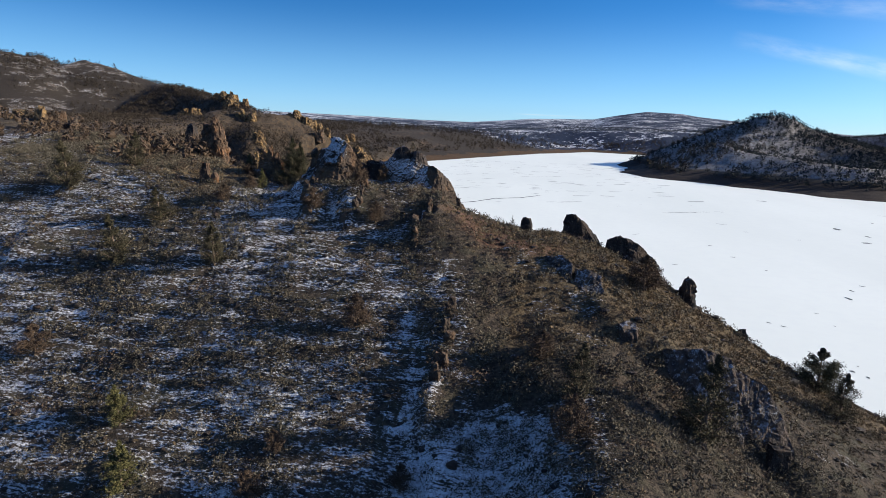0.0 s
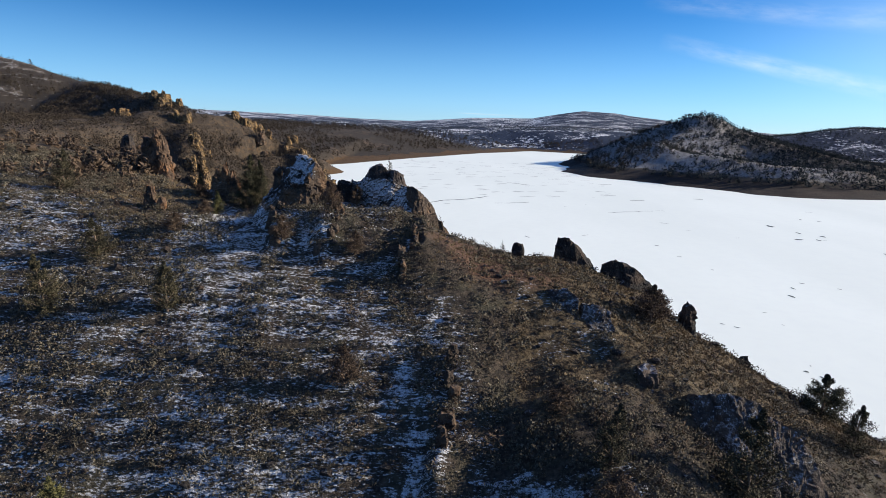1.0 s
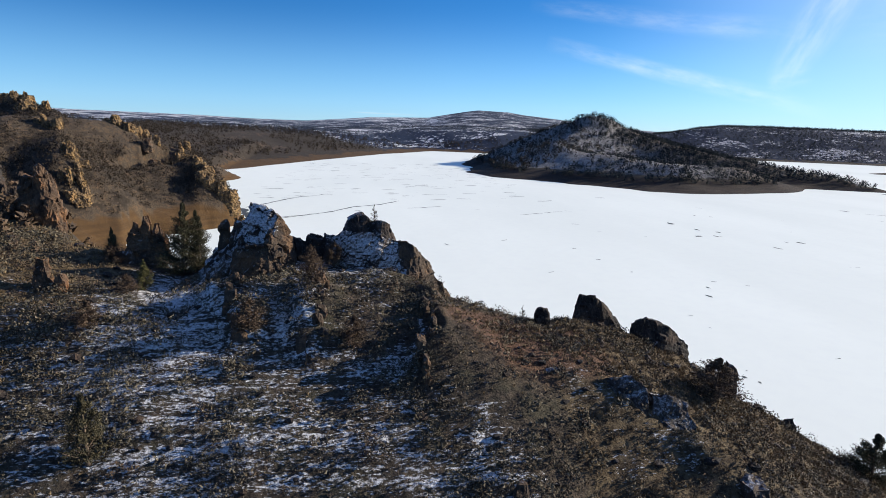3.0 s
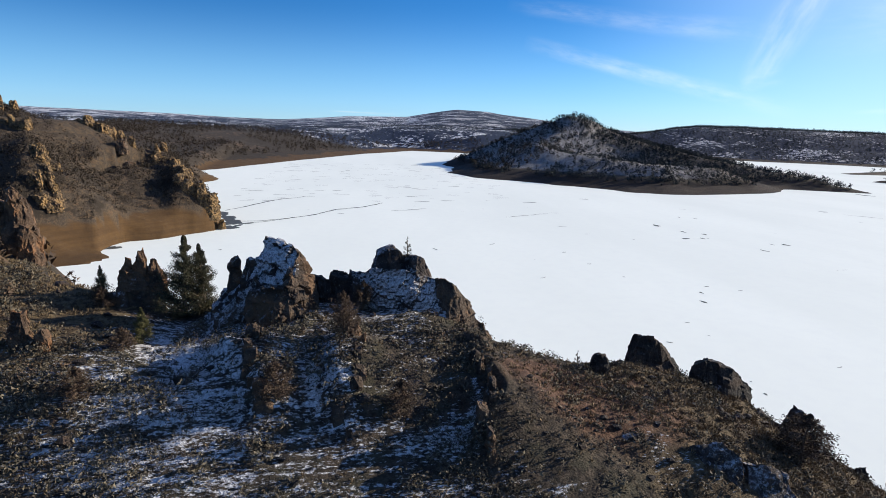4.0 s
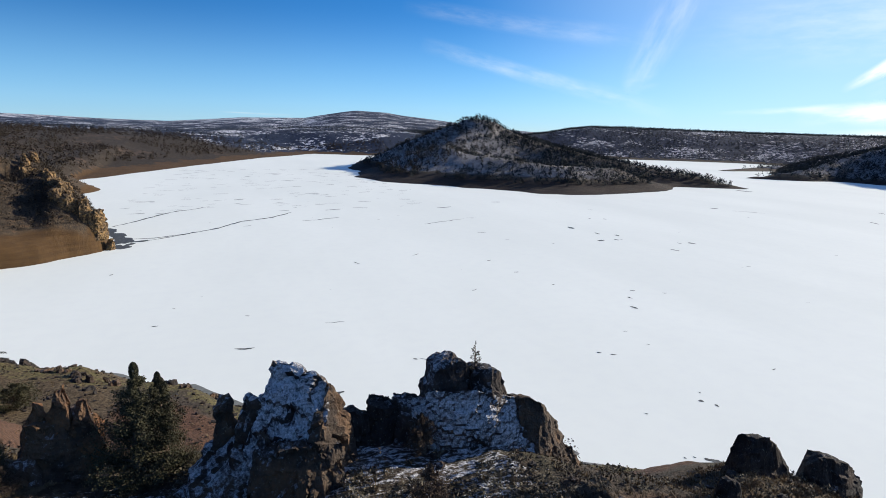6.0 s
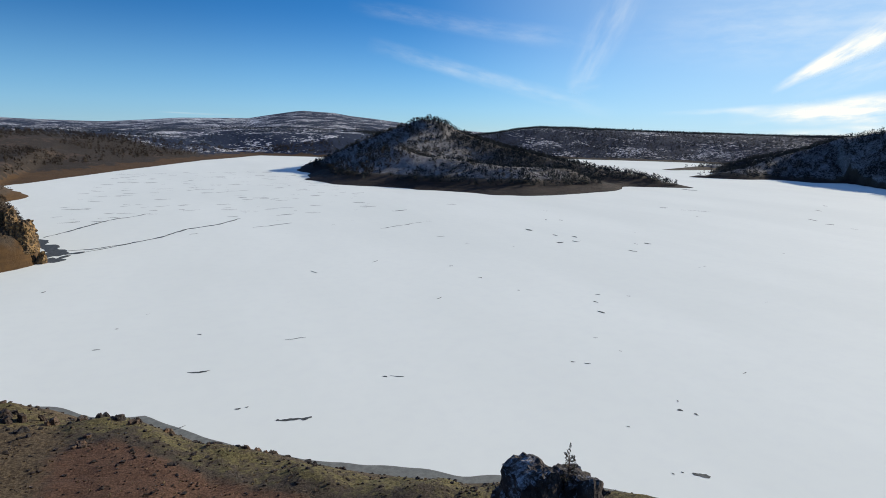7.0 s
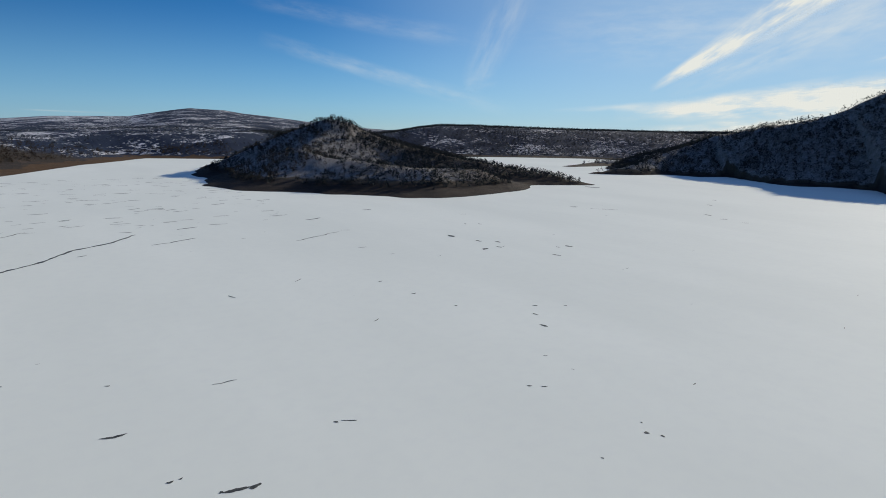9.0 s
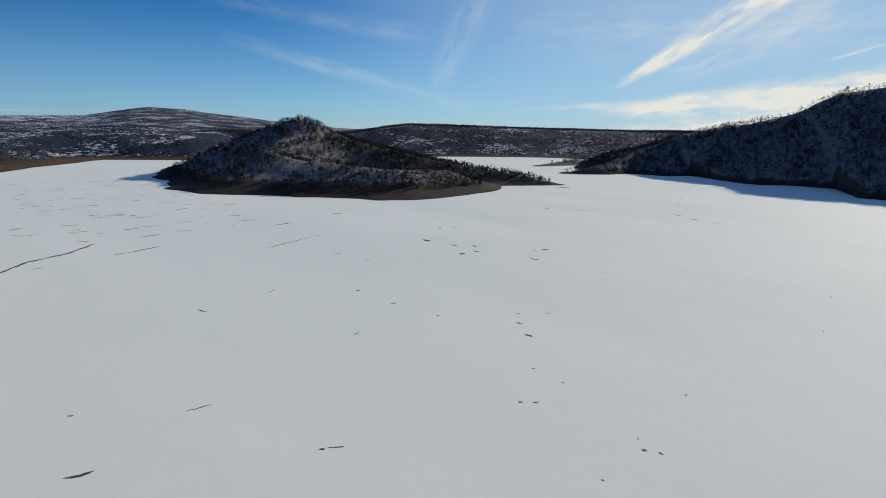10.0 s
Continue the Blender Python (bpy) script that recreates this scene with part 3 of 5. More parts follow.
    beach = np.where(isle | right, 0.9 * step(np.where(isle, 9.5, 4.5), np.where(isle, 6.0, 2.0), z + 1.5 * fbm(x, y, 30, 3)), np.where(x > 300, 0.25 * beach, beach))
    # shores that get the painted shade
    dark = np.where(isle | right, 1.0, 0.0)
    # thin snow, which also carries the shade of the island, east hill and mesa
    thin = np.where(isle, 0.92, np.where(right, 0.95, np.where((x > 380) & far, 0.3, 0.0)))
    for name, val in (("snow", snow * (1 - beach)), ("dry", dry), ("red", red), ("green", green), ("beach", beach), ("shore_shade", dark), ("thin", thin), ("wood", wood)):
        a = me.attributes.new(name, "FLOAT", "POINT")
        a.data.foreach_set("value", np.ascontiguousarray(np.broadcast_to(val, z.shape), np.float32).ravel())
    return tagged(new("ground", me), "rugged brown sagebrush hills dusted with patchy snow round a lake", "ground", kind="structure")


ground()


# ---------- the frozen lake ----------
def disc(radius, rings, spokes, z):
    a = np.linspace(0, 2 * np.pi, spokes, endpoint=False)
    verts = [(0.0, 0.0, z)] + [(radius * (k / rings) * math.sin(t), radius * (k / rings) * math.cos(t), z) for k in range(1, rings + 1) for t in a]
    faces = [(0, 1 + (i + 1) % spokes, 1 + i, 0) for i in range(spokes)]
    bm = bmesh.new()
    vs = [bm.verts.new(v) for v in verts]
    for f in faces:
        bm.faces.new([vs[q] for q in f[:3]])
    for k in range(rings - 1):
        for i in range(spokes):
            j = (i + 1) % spokes
            bm.faces.new([vs[1 + k * spokes + i], vs[1 + k * spokes + j], vs[1 + (k + 1) * spokes + j], vs[1 + (k + 1) * spokes + i]])
    bmesh.ops.recalc_face_normals(bm, faces=bm.faces)
    if bm.faces[0].normal.z < 0:
        bmesh.ops.reverse_faces(bm, faces=bm.faces)
    me = bpy.data.meshes.new("water")
    bm.to_mesh(me)
    bm.free()
    return me


lake_mesh = disc(3200, 10, 64, 0.0)
lake_mesh.materials.append(M_ICE)
lake = tagged(new("water", lake_mesh), "frozen reservoir covered with smooth white snow", "frozen lake", kind="structure")


def blob_faces(cx, cy, length, width, turn, rng, z=0.03, sides=26):
    """An uneven oval lying on the ice."""
    t = np.linspace(0, 2 * np.pi, sides, endpoint=False)
    k = 1 + 0.22 * np.sin(2 * t + rng.uniform(0, 6)) + 0.16 * np.sin(3 * t + rng.uniform(0, 6)) + 0.10 * np.sin(7 * t + rng.uniform(0, 6))
    px, py = 0.5 * length * k * np.cos(t), 0.5 * width * k * np.sin(t)
    py = py + 0.14 * px * np.sin(1.6 * px / max(length, 0.1))
    c, s = math.cos(turn), math.sin(turn)
    verts = [(cx, cy, z + 0.01)] + [(cx + c * a - s * b, cy + s * a + c * b, z) for a, b in zip(px, py)]
    return verts, [(0, 1 + i, 1 + (i + 1) % sides) for i in range(sides)]


def slush_patch(cx, cy, length, width, turn_deg):
    rng = np.random.default_rng(int(abs(cx * 13 + cy * 7)))
    v, f = blob_faces(cx, cy, length, width, radians(turn_deg), rng)
    return tagged(new("slush_patch", mesh_from("slush_patch", v, f, M_SLUSH)), "dark wet slush patch lying on the snowy lake ice", "slush patch", "slush patches on the ice")


NEAR_SLUSH = (
    (-14.9, 156.6, 0.9, 0.64, -8),
    (-13.3, 156.7, 0.6, 0.37, 0),
    (-8.8, 149.6, 0.7, 0.49, -5),
    (-6.7, 148.9, 3.3, 1.0, -12),
    (-4.0, 148.3, 1.8, 0.99, -2),
    (14.9, 160.2, 1.2, 0.44, -35),
    (17.4, 159.2, 2.7, 0.34, -28),
    (57.3, 151.9, 1.3, 0.41, -37),
    (59.8, 149.9, 1.5, 0.41, -34),
    (72.5, 162.7, 1.0, 0.33, -21),
    (62.1, 125.0, 1.1, 0.7, -75),
    (63.6, 122.6, 0.8, 0.57, -78),
    (64.6, 128.0, 0.5, 0.3, 82),
    (48.5, 107.7, 2.2, 1.16, -38),
    (44.7, 109.8, 0.4, 0.3, -75),
    (46.3, 109.5, 0.4, 0.3, -44),
    (48.4, 123.8, 0.5, 0.34, -47),
    (72.2, 153.1, 0.6, 0.31, -62),
    (-25.0, 153.0, 2.4, 0.3, 27),
)
MIDDLE_SLUSH = (
    (-21.0, 176.7, 3.4, 0.98, -7),
    (-42.3, 198.6, 1.6, 0.47, -9),
    (-20.1, 201.1, 1.0, 0.5, -21),
    (-39.3, 212.7, 0.9, 0.49, 8),
    (-62.8, 257.6, 1.4, 0.78, 44),
    (49.4, 209.3, 2.3, 0.42, 33),
    (88.2, 179.5, 2.2, 1.22, -68),
    (93.4, 188.7, 1.6, 0.82, -75),
    (99.6, 195.2, 1.6, 0.63, -20),
    (108.0, 190.0, 1.1, 0.6, -20),
    (161.4, 247.1, 3.8, 1.39, -72),
    (181.3, 258.6, 4.7, 1.75, -65),
    (175.2, 259.8, 2.5, 0.72, -79),
    (335.0, 253.9, 3.2, 1.23, -63),
    (77.7, 208.6, 1.1, 0.59, -60),
    (73.4, 227.5, 1.6, 0.78, 11),
    (71.2, 247.7, 1.6, 0.86, 19),
    (19.8, 255.8, 4.6, 0.45, -67),
)
FAR_SLUSH = (
    (151.1, 292.2, 3.5, 1.58, -85),
    (158.2, 284.9, 4.0, 1.49, 89),
    (150.4, 274.7, 3.1, 1.38, -89),
    (141.7, 274.5, 4.9, 1.78, 17),
    (346.9, 286.3, 7.1, 1.75, 67),
    (338.5, 269.9, 4.5, 2.0, -46),
    (46.1, 264.7, 3.5, 0.52, 41),
)
FARTHEST_SLUSH = (
    (147.0, 310.4, 6.1, 2.58, -79),
    (400.7, 318.0, 6.7, 1.35, 77),
    (435.9, 335.0, 4.9, 1.53, 73),
    (295.7, 362.7, 5.8, 2.6, -48),
    (93.3, 307.3, 5.0, 0.64, -18),
    (106.5, 354.3, 5.1, 0.45, -17),
    (-18.2, 350.1, 3.4, 1.01, 26),
    (200.5, 372.3, 4.4, 0.54, -16),
    (184.8, 334.4, 2.6, 1.09, -82),
    (177.4, 338.9, 2.5, 1.05, -89),
    (153.6, 421.9, 5.4, 2.42, -15),
    (428.5, 462.3, 13.4, 6.04, -65),
)
for row in NEAR_SLUSH + MIDDLE_SLUSH + FAR_SLUSH + FARTHEST_SLUSH:
    slush_patch(*row)


def crack(points, width, seed):
    """A dark refrozen crack that wanders between its ends."""
    rng = np.random.default_rng(seed)
    pts = []
    for (x0, y0), (x1, y1) in zip(points, points[1:]):
        n = max(3, int(math.hypot(x1 - x0, y1 - y0) / 2.5))
        for i in range(n):
            pts.append((x0 + (x1 - x0) * i / n, y0 + (y1 - y0) * i / n))
    pts.append(points[-1])
    p = np.array(pts)
    t = np.gradient(p, axis=0)
    t /= np.linalg.norm(t, axis=1)[:, None]
    nrm = np.stack([-t[:, 1], t[:, 0]], -1)
    walk_off = np.cumsum(rng.normal(0, 0.45, len(p)))
    walk_off -= np.linspace(walk_off[0], walk_off[-1], len(p))
    p = p + nrm * walk_off[:, None]
    w = width * (0.35 + rng.random(len(p))) * np.sin(np.linspace(0.25, 2.95, len(p))) ** 0.6
    verts = np.concatenate([np.c_[p + nrm * w[:, None] / 2, np.full(len(p), 0.035)], np.c_[p - nrm * w[:, None] / 2, np.full(len(p), 0.035)]])
    n = len(p)
    faces = [(i, i + n, i + n + 1, i + 1) for i in range(n - 1)]
    return tagged(new("ice_crack", mesh_from("ice_crack", verts, faces, M_SLUSH)), "long dark refrozen crack across the snowy ice", "ice crack", "cracks in the ice")


CRACKS = (
    (((-69.7, 323.7), (-58.0, 324.5), (-47.0, 329.7), (-35.5, 344.1), (-21.0, 365.4), (-5.6, 377.5), (7.2, 394.7)), 1.9),
    (((-80.9, 360.1), (-71.2, 377.6), (-59.5, 405.8), (-39.9, 429.3)), 1.6),
    (((10.2, 361.2), (20.5, 365.7), (31.7, 370.3)), 1.2), (((72.3, 338.3), (87.7, 347.2), (101.3, 351.5)), 0.9),
    (((-1.0, 189.9), (4.1, 189.6)), 0.35), (((299.9, 350.6), (312.7, 335.1)), 0.9), (((-66, 316), (-52, 326), (-44, 333)), 1.0),
)
for k, (pts, w) in enumerate(CRACKS):
    crack(pts, w, k)


def small_marks():
    """Hundreds of thin wet spots far out on the ice."""
    rng = np.random.default_rng(5)
    verts, faces = [], []
    for k in range(260):
        far = k < 230
        x, y = (rng.uniform(-90, 110), rng.uniform(400, 760)) if far else (rng.uniform(-60, 330), rng.uniform(130, 420))
        if land(x, y, False) > -0.5:
            continue
        length = rng.uniform(2, 11) if far else rng.uniform(0.6, 2.6)
        v, f = blob_faces(x, y, length, length * rng.uniform(0.06, 0.2), radians(rng.uniform(-12, 25)), rng, 0.025, 10)
        faces += [tuple(i + len(verts) for i in q) for q in f]
        verts += v
    return tagged(new("wet_spots", mesh_from("wet_spots", verts, faces, M_SLUSH)), "many thin grey wet spots on the snowy ice", "wet spots", kind="stuff")


small_marks()


def shore_ice():
    """Grey bare ice that follows the near shore and the foot of the cliffs."""
    xs = np.linspace(-122, 60, 160)
    ys = near_shore_y(xs)
    w = 0.9 + 1.7 * np.abs(fbm(xs, xs * 0 + 3, 22, 4)) * 2
    verts = np.concatenate([np.c_[xs, ys - 6, np.full(160, 0.02)], np.c_[xs + 0.62 * w, ys + 0.78 * w, np.full(160, 0.02)]])
    faces = [(i, i + 1, i + 161, i + 160) for i in range(159)]
    return tagged(new("shore_ice", mesh_from("shore_ice", verts, faces, M_WET_ICE)), "grey bare ice along the muddy shore", "shore ice", kind="structure")


shore_ice()


def melt_pool():
    """A long curved pool of meltwater near the shore."""
    t = np.linspace(0, 1, 40)
    x, y = 21.4 + 7.2 * t, 122.0 - 0.9 * t - 5.6 * t ** 2.2
    w = 1.15 * np.sqrt(np.clip(1 - (1.75 * t - 0.85) ** 4, 0, 1)) * (0.35 + 0.65 * step(0, 0.3, t))
    nx, ny = -np.gradient(y), np.gradient(x)
    n = np.hypot(nx, ny)
    side = np.c_[nx / n, ny / n] * w[:, None]
    mid = np.c_[x, y]
    verts = np.concatenate([np.c_[mid + side, np.full(40, 0.035)], np.c_[mid - side, np.full(40, 0.035)]])
    faces = [(i, i + 40, i + 41, i + 1) for i in range(39)]
    return tagged(new("melt_pool", mesh_from("melt_pool", verts, faces, M_WET_ICE)), "long curved olive-grey meltwater pool on the ice", "slush patch", "slush patches on the ice")


melt_pool()
for row in ((-69, 306, 11, 7, 70), (-70, 320, 16, 9, 95), (-74, 334, 16, 8, 115), (-80, 350, 14, 6, 110), (-63, 318, 9, 3, 30), (-66, 311, 8, 3, 60), (-103, 262, 8, 5, 60)):
    slush_patch(*row)


# ---------- rocks ----------
def hewn(corners, seed, material, grain=0.17, rough=0.10, origin=(0, 0, 0)):
    """A block broken along the planes between its corners, then weathered."""
    rng = np.random.default_rng(seed)
    bm = bmesh.new()
    for c in corners:
        bm.verts.new(Vector(c) - Vector(origin))
    hull = bmesh.ops.convex_hull(bm, input=bm.verts)
    loose = [v for v in bm.verts if not v.link_faces]
    bmesh.ops.delete(bm, geom=loose, context="VERTS")
    for _ in range(7):
        long = [e for e in bm.edges if e.calc_length() > grain * 1.5]
        if not long:
            break
        bmesh.ops.subdivide_edges(bm, edges=long, cuts=1)
        bmesh.ops.triangulate(bm, faces=[f for f in bm.faces if len(f.verts) > 3])
    bmesh.ops.recalc_face_normals(bm, faces=bm.faces)
    bm.normal_update()
    off = Vector(rng.uniform(-50, 50, 3))
    tilt = Matrix.Rotation(rng.uniform(-0.5, 0.5), 3, "X") @ Matrix.Rotation(rng.uniform(-0.5, 0.5), 3, "Y")
    moved = []
    for v in bm.verts:
        p = v.co + off
        q = tilt @ (p + noise.noise_vector(p * 0.9) * 0.35)
        r = 0.9 * noise.fractal(p * 0.55, 0.8, 2.0, 3) + 1.1 * (noise.cell(Vector((q.x * 0.9, q.y * 0.9, q.z * 0.6))) - 0.5)
        r += 0.9 * (noise.cell(q * 1.9) - 0.5) + 0.9 * (0.3 - abs(noise.noise(Vector((p.x * 1.6, p.y * 1.6, p.z * 0.9)))))
        r += 0.45 * noise.fractal(p * 4.0, 0.8, 2.0, 3)
        moved.append(v.co + v.normal * (rough * r))
    for v, c in zip(bm.verts, moved):
        v.co = c
    me = bpy.data.meshes.new("boulder")
    bm.to_mesh(me)
    bm.free()
    me.materials.append(material)
    return me


def block(x0, x1, y0, y1, z0, z1, seed, taper=0.2):
    """Corners of an uneven block: two ends in each direction, narrower towards the top."""
    rng = np.random.default_rng(seed)
    cx, cy = (x0 + x1) / 2, (y0 + y1) / 2
    out = []
    for z, k in ((z0, 1.0), (z0 + 0.55 * (z1 - z0), 1.0 - 0.3 * taper), (z1, 1.0 - taper)):
        for a in np.arange(0, 360, 45) + rng.uniform(-14, 14, 8):
            ca, sa = math.cos(radians(a)), math.sin(radians(a))
            e = 1.0 / max(abs(ca), abs(sa)) ** 0.6
            out.append((cx + 0.5 * (x1 - x0) * k * ca * e * rng.uniform(0.85, 1.0), cy + 0.5 * (y1 - y0) * k * sa * e * rng.uniform(0.85, 1.0), z + rng.uniform(-0.12, 0.12) * (z1 - z0) * (z > z0)))
    return out


def rock_group(name, label, blocks, group="rock outcrops on the ridge", grain=0.17, rough=0.10):
    """Hewn blocks that stand as one outcrop. A block: its corners, seed, material."""
    c = np.concatenate([np.array(b[0], float) for b in blocks])
    base = tagged(new(name), label, "rock outcrop", group)
    base.location = (float(c[:, 0].mean()), float(c[:, 1].mean()), float(c[:, 2].min()))
    for corners, seed, material in blocks:
        part("boulder", hewn(corners, seed, material, grain, rough, base.location[:]), base)
    return base


def one_rock(label, corners, seed, material, group="dark boulders on the ridge crest", rough=0.085):
    c = np.array(corners, float)
    origin = (float(c[:, 0].mean()), float(c[:, 1].mean()), float(c[:, 2].min()))
    ob = new("boulder", hewn(corners, seed, material, 0.17, rough, origin))
    ob.location = origin
    return tagged(ob, label, "rock", group)


TALL_FACE = ((-19.05, 65.0, 42.0), (-18.68, 64.9, 42.05), (-18.25, 64.6, 41.7), (-17.5, 64.3, 41.62), (-17.25, 64.1, 41.35), (-19.18, 65.0, 41.7), (-19.4, 64.8, 41.0), (-19.75, 64.5, 40.1), (-20.2, 64.2, 39.4),
             (-19.9, 63.5, 38.2), (-18.9, 63.2, 38.3), (-17.7, 62.9, 38.9), (-17.45, 63.4, 40.3), (-19.8, 65.9, 37.4), (-16.9, 65.9, 37.4), (-18.9, 65.6, 41.4), (-17.3, 65.5, 41.0))
TALL_RIB = ((-17.35, 64.0, 41.45), (-17.1, 64.3, 41.1), (-16.95, 64.3, 40.35), (-16.4, 64.3, 39.65), (-16.1, 64.2, 38.75), (-16.15, 63.8, 37.7), (-16.5, 63.0, 36.4), (-17.5, 62.3, 36.3), (-18.6, 62.5, 37.6),
            (-17.75, 62.7, 39.0), (-17.65, 63.1, 40.2), (-16.3, 66.2, 37.0), (-17.2, 66.0, 40.2), (-19.0, 62.6, 38.15), (-18.9, 63.2, 36.6))
TALL_FOOT = ((-19.75, 63.1, 39.5), (-18.9, 62.9, 39.75), (-18.0, 62.8, 39.85), (-17.0, 63.2, 39.5), (-20.3, 63.0, 38.3), (-19.6, 62.7, 37.0), (-18.1, 62.2, 36.4), (-16.8, 62.6, 36.6), (-20.2, 65.0, 37.0), (-16.6, 65.0, 37.0), (-19.6, 64.6, 39.3), (-17.0, 64.6, 39.5))
SNOWY_FOOT = ((-22.3, 64.8, 38.2), (-21.4, 65.4, 39.2), (-20.5, 65.0, 39.6), (-19.3, 65.0, 39.6), (-19.8, 63.5, 38.2), (-21.2, 63.2, 37.5), (-20.2, 62.8, 36.8), (-22.0, 63.0, 36.8), (-22.8, 65.0, 37.0), (-21.4, 67.0, 37.2), (-19.2, 67.0, 37.4))
PILLAR = ((-21.25, 64.9, 38.6), (-20.3, 64.9, 38.6), (-21.2, 65.9, 38.6), (-20.3, 65.9, 38.6), (-21.1, 64.9, 40.3), (-20.5, 64.9, 40.4), (-21.0, 65.1, 40.85), (-20.6, 65.1, 41.0), (-20.95, 65.6, 40.7), (-20.55, 65.6, 40.6))
KNOB = ((-20.7, 64.6, 38.4), (-19.2, 64.4, 38.4), (-20.6, 65.8, 38.4), (-19.2, 65.8, 38.4), (-20.4, 64.7, 40.2), (-20.1, 64.7, 40.9), (-19.75, 64.7, 41.0), (-19.4, 64.6, 40.4), (-20.0, 65.6, 40.7), (-19.5, 65.6, 40.4))
rock_group("rock_outcrop", "tall brown tuff rock with a snow-dusted face on the ridge", (
    (TALL_FACE, 3, M_DUST), (TALL_RIB, 4, M_ROCK), (TALL_FOOT, 6, M_ROCK),
    (PILLAR, 5, M_ROCK), (KNOB, 17, M_ROCK_SNOWY),
    (block(-19.9, -19.2, 63.4, 64.2, 38.6, 40.15, 7, 0.4), 7, M_ROCK_SNOWY), (SNOWY_FOOT, 8, M_ROCK_SNOWY)), grain=0.12, rough=0.12)
DOME_WEST = ((-13.5, 64.8, 39.8), (-13.38, 64.8, 40.45), (-13.05, 64.75, 41.0), (-12.6, 64.7, 41.32), (-12.1, 64.7, 41.38), (-11.7, 64.8, 41.15), (-11.45, 64.9, 40.6), (-11.3, 65.0, 39.6), (-13.1, 66.0, 41.0), (-12.2, 66.2, 41.3), (-11.5, 66.1, 40.7), (-13.4, 66.4, 39.0), (-11.2, 66.4, 39.4), (-13.5, 64.5, 38.4), (-11.3, 64.4, 38.2))
DOME_EAST = ((-11.6, 64.7, 40.7), (-11.3, 64.5, 41.0), (-10.85, 64.4, 41.0), (-10.4, 64.4, 40.75), (-10.1, 64.4, 40.25), (-9.85, 64.3, 39.5), (-9.6, 64.3, 38.4), (-11.3, 66.0, 40.7), (-10.2, 65.9, 40.4), (-9.6, 65.9, 38.8), (-11.6, 64.2, 38.4), (-9.6, 63.9, 37.6), (-10.9, 64.0, 40.0), (-12.0, 65.6, 38.6))
APRON = ((-14.2, 64.4, 38.0), (-14.0, 65.0, 39.9), (-13.4, 64.5, 40.3), (-11.4, 64.1, 40.3), (-9.5, 64.3, 39.7), (-9.2, 63.6, 38.2), (-9.1, 62.9, 37.0), (-11.0, 63.2, 37.3), (-13.0, 63.6, 37.2), (-14.4, 64.6, 37.0), (-14.4, 66.4, 37.4), (-9.0, 66.2, 36.8))
SHOULDER = ((-9.85, 64.1, 39.75), (-9.3, 63.9, 39.85), (-8.9, 63.7, 39.6), (-7.9, 64.1, 38.6), (-7.3, 64.3, 37.5), (-6.4, 64.6, 36.1), (-5.9, 64.7, 34.9), (-9.8, 63.1, 37.2), (-7.7, 63.0, 36.0), (-9.6, 66.0, 39.2), (-8.2, 66.2, 38.4), (-5.9, 66.2, 34.2), (-10.0, 66.4, 36.0), (-9.4, 62.5, 35.8))
rock_group("rock_outcrop", "domed snow-streaked rock wall crowning the ridge", (
    (DOME_WEST, 9, M_SLAB), (DOME_EAST, 10, M_SLAB), (APRON, 11, M_DUST),
    (block(-14.9, -12.9, 64.5, 66.0, 37.4, 39.9, 12, 0.2), 12, M_SLAB), (block(-16.0, -14.1, 64.6, 66.0, 37.2, 39.75, 13, 0.2), 13, M_ROCK_DARK),
    (block(-17.0, -15.2, 64.6, 65.9, 37.2, 39.55, 15, 0.2), 15, M_ROCK_DARK),
    (SHOULDER, 14, M_ROCK)), grain=0.12, rough=0.09)
rock_group("rock_spires", "weathered brown rock mass with blunt spires on the ridge", (
    (block(-28.35, -24.95, 66.7, 69.1, 36.4, 39.4, 19, 0.25), 19, M_ROCK), (block(-28.0, -26.3, 66.9, 68.5, 37.6, 40.3, 16, 0.75), 16, M_RUST),
    (block(-27.2, -25.6, 66.9, 68.3, 37.6, 40.6, 20, 0.75), 20, M_RUST), (block(-26.4, -24.95, 67, 68.4, 37.6, 40.1, 27, 0.7), 27, M_RUST), (block(-28.55, -26.75, 66.3, 67.7, 36.2, 38.4, 28, 0.4), 28, M_ROCK_SNOWY)), grain=0.13, rough=0.09)
one_rock("black flat-topped weathered boulder standing on the ridge crest", ((2.55, 63.5, 36.0), (3.0, 63.5, 36.2), (3.7, 63.5, 36.0), (2.7, 64.7, 35.9), (3.9, 64.6, 35.6), (2.45, 63.4, 34.6), (4.6, 63.9, 35.1), (5.7, 64.0, 34.0), (2.6, 63.5, 33.2), (2.4, 65.2, 32.8), (6.2, 65.0, 32.4), (4.2, 63.0, 33.0), (6.2, 63.4, 32.6)), 21, M_ROCK_DARK)
one_rock("black weathered boulder leaning on the ridge crest", ((6.3, 63.5, 34.05), (6.3, 63.6, 32.8), (7.3, 63.3, 34.5), (9.0, 63.2, 33.85), (8.0, 64.8, 34.0), (10.7, 63.4, 32.4), (11.05, 63.4, 31.0), (10.0, 62.7, 30.6), (8.6, 62.5, 31.4), (6.8, 64.8, 31.0), (10.8, 64.9, 30.0), (7.0, 62.9, 32.0)), 22, M_ROCK_DARK)
one_rock("small dark boulder on the ridge crest", block(-1.2, -0.1, 61.2, 62.3, 34.2, 35.8, 23, 0.35), 23, M_ROCK_DARK, rough=0.08)
one_rock("small dark boulder on the grassy ridge", block(12.4, 14.1, 61.6, 62.9, 28.4, 31.2, 24, 0.4), 24, M_ROCK_DARK, rough=0.1)
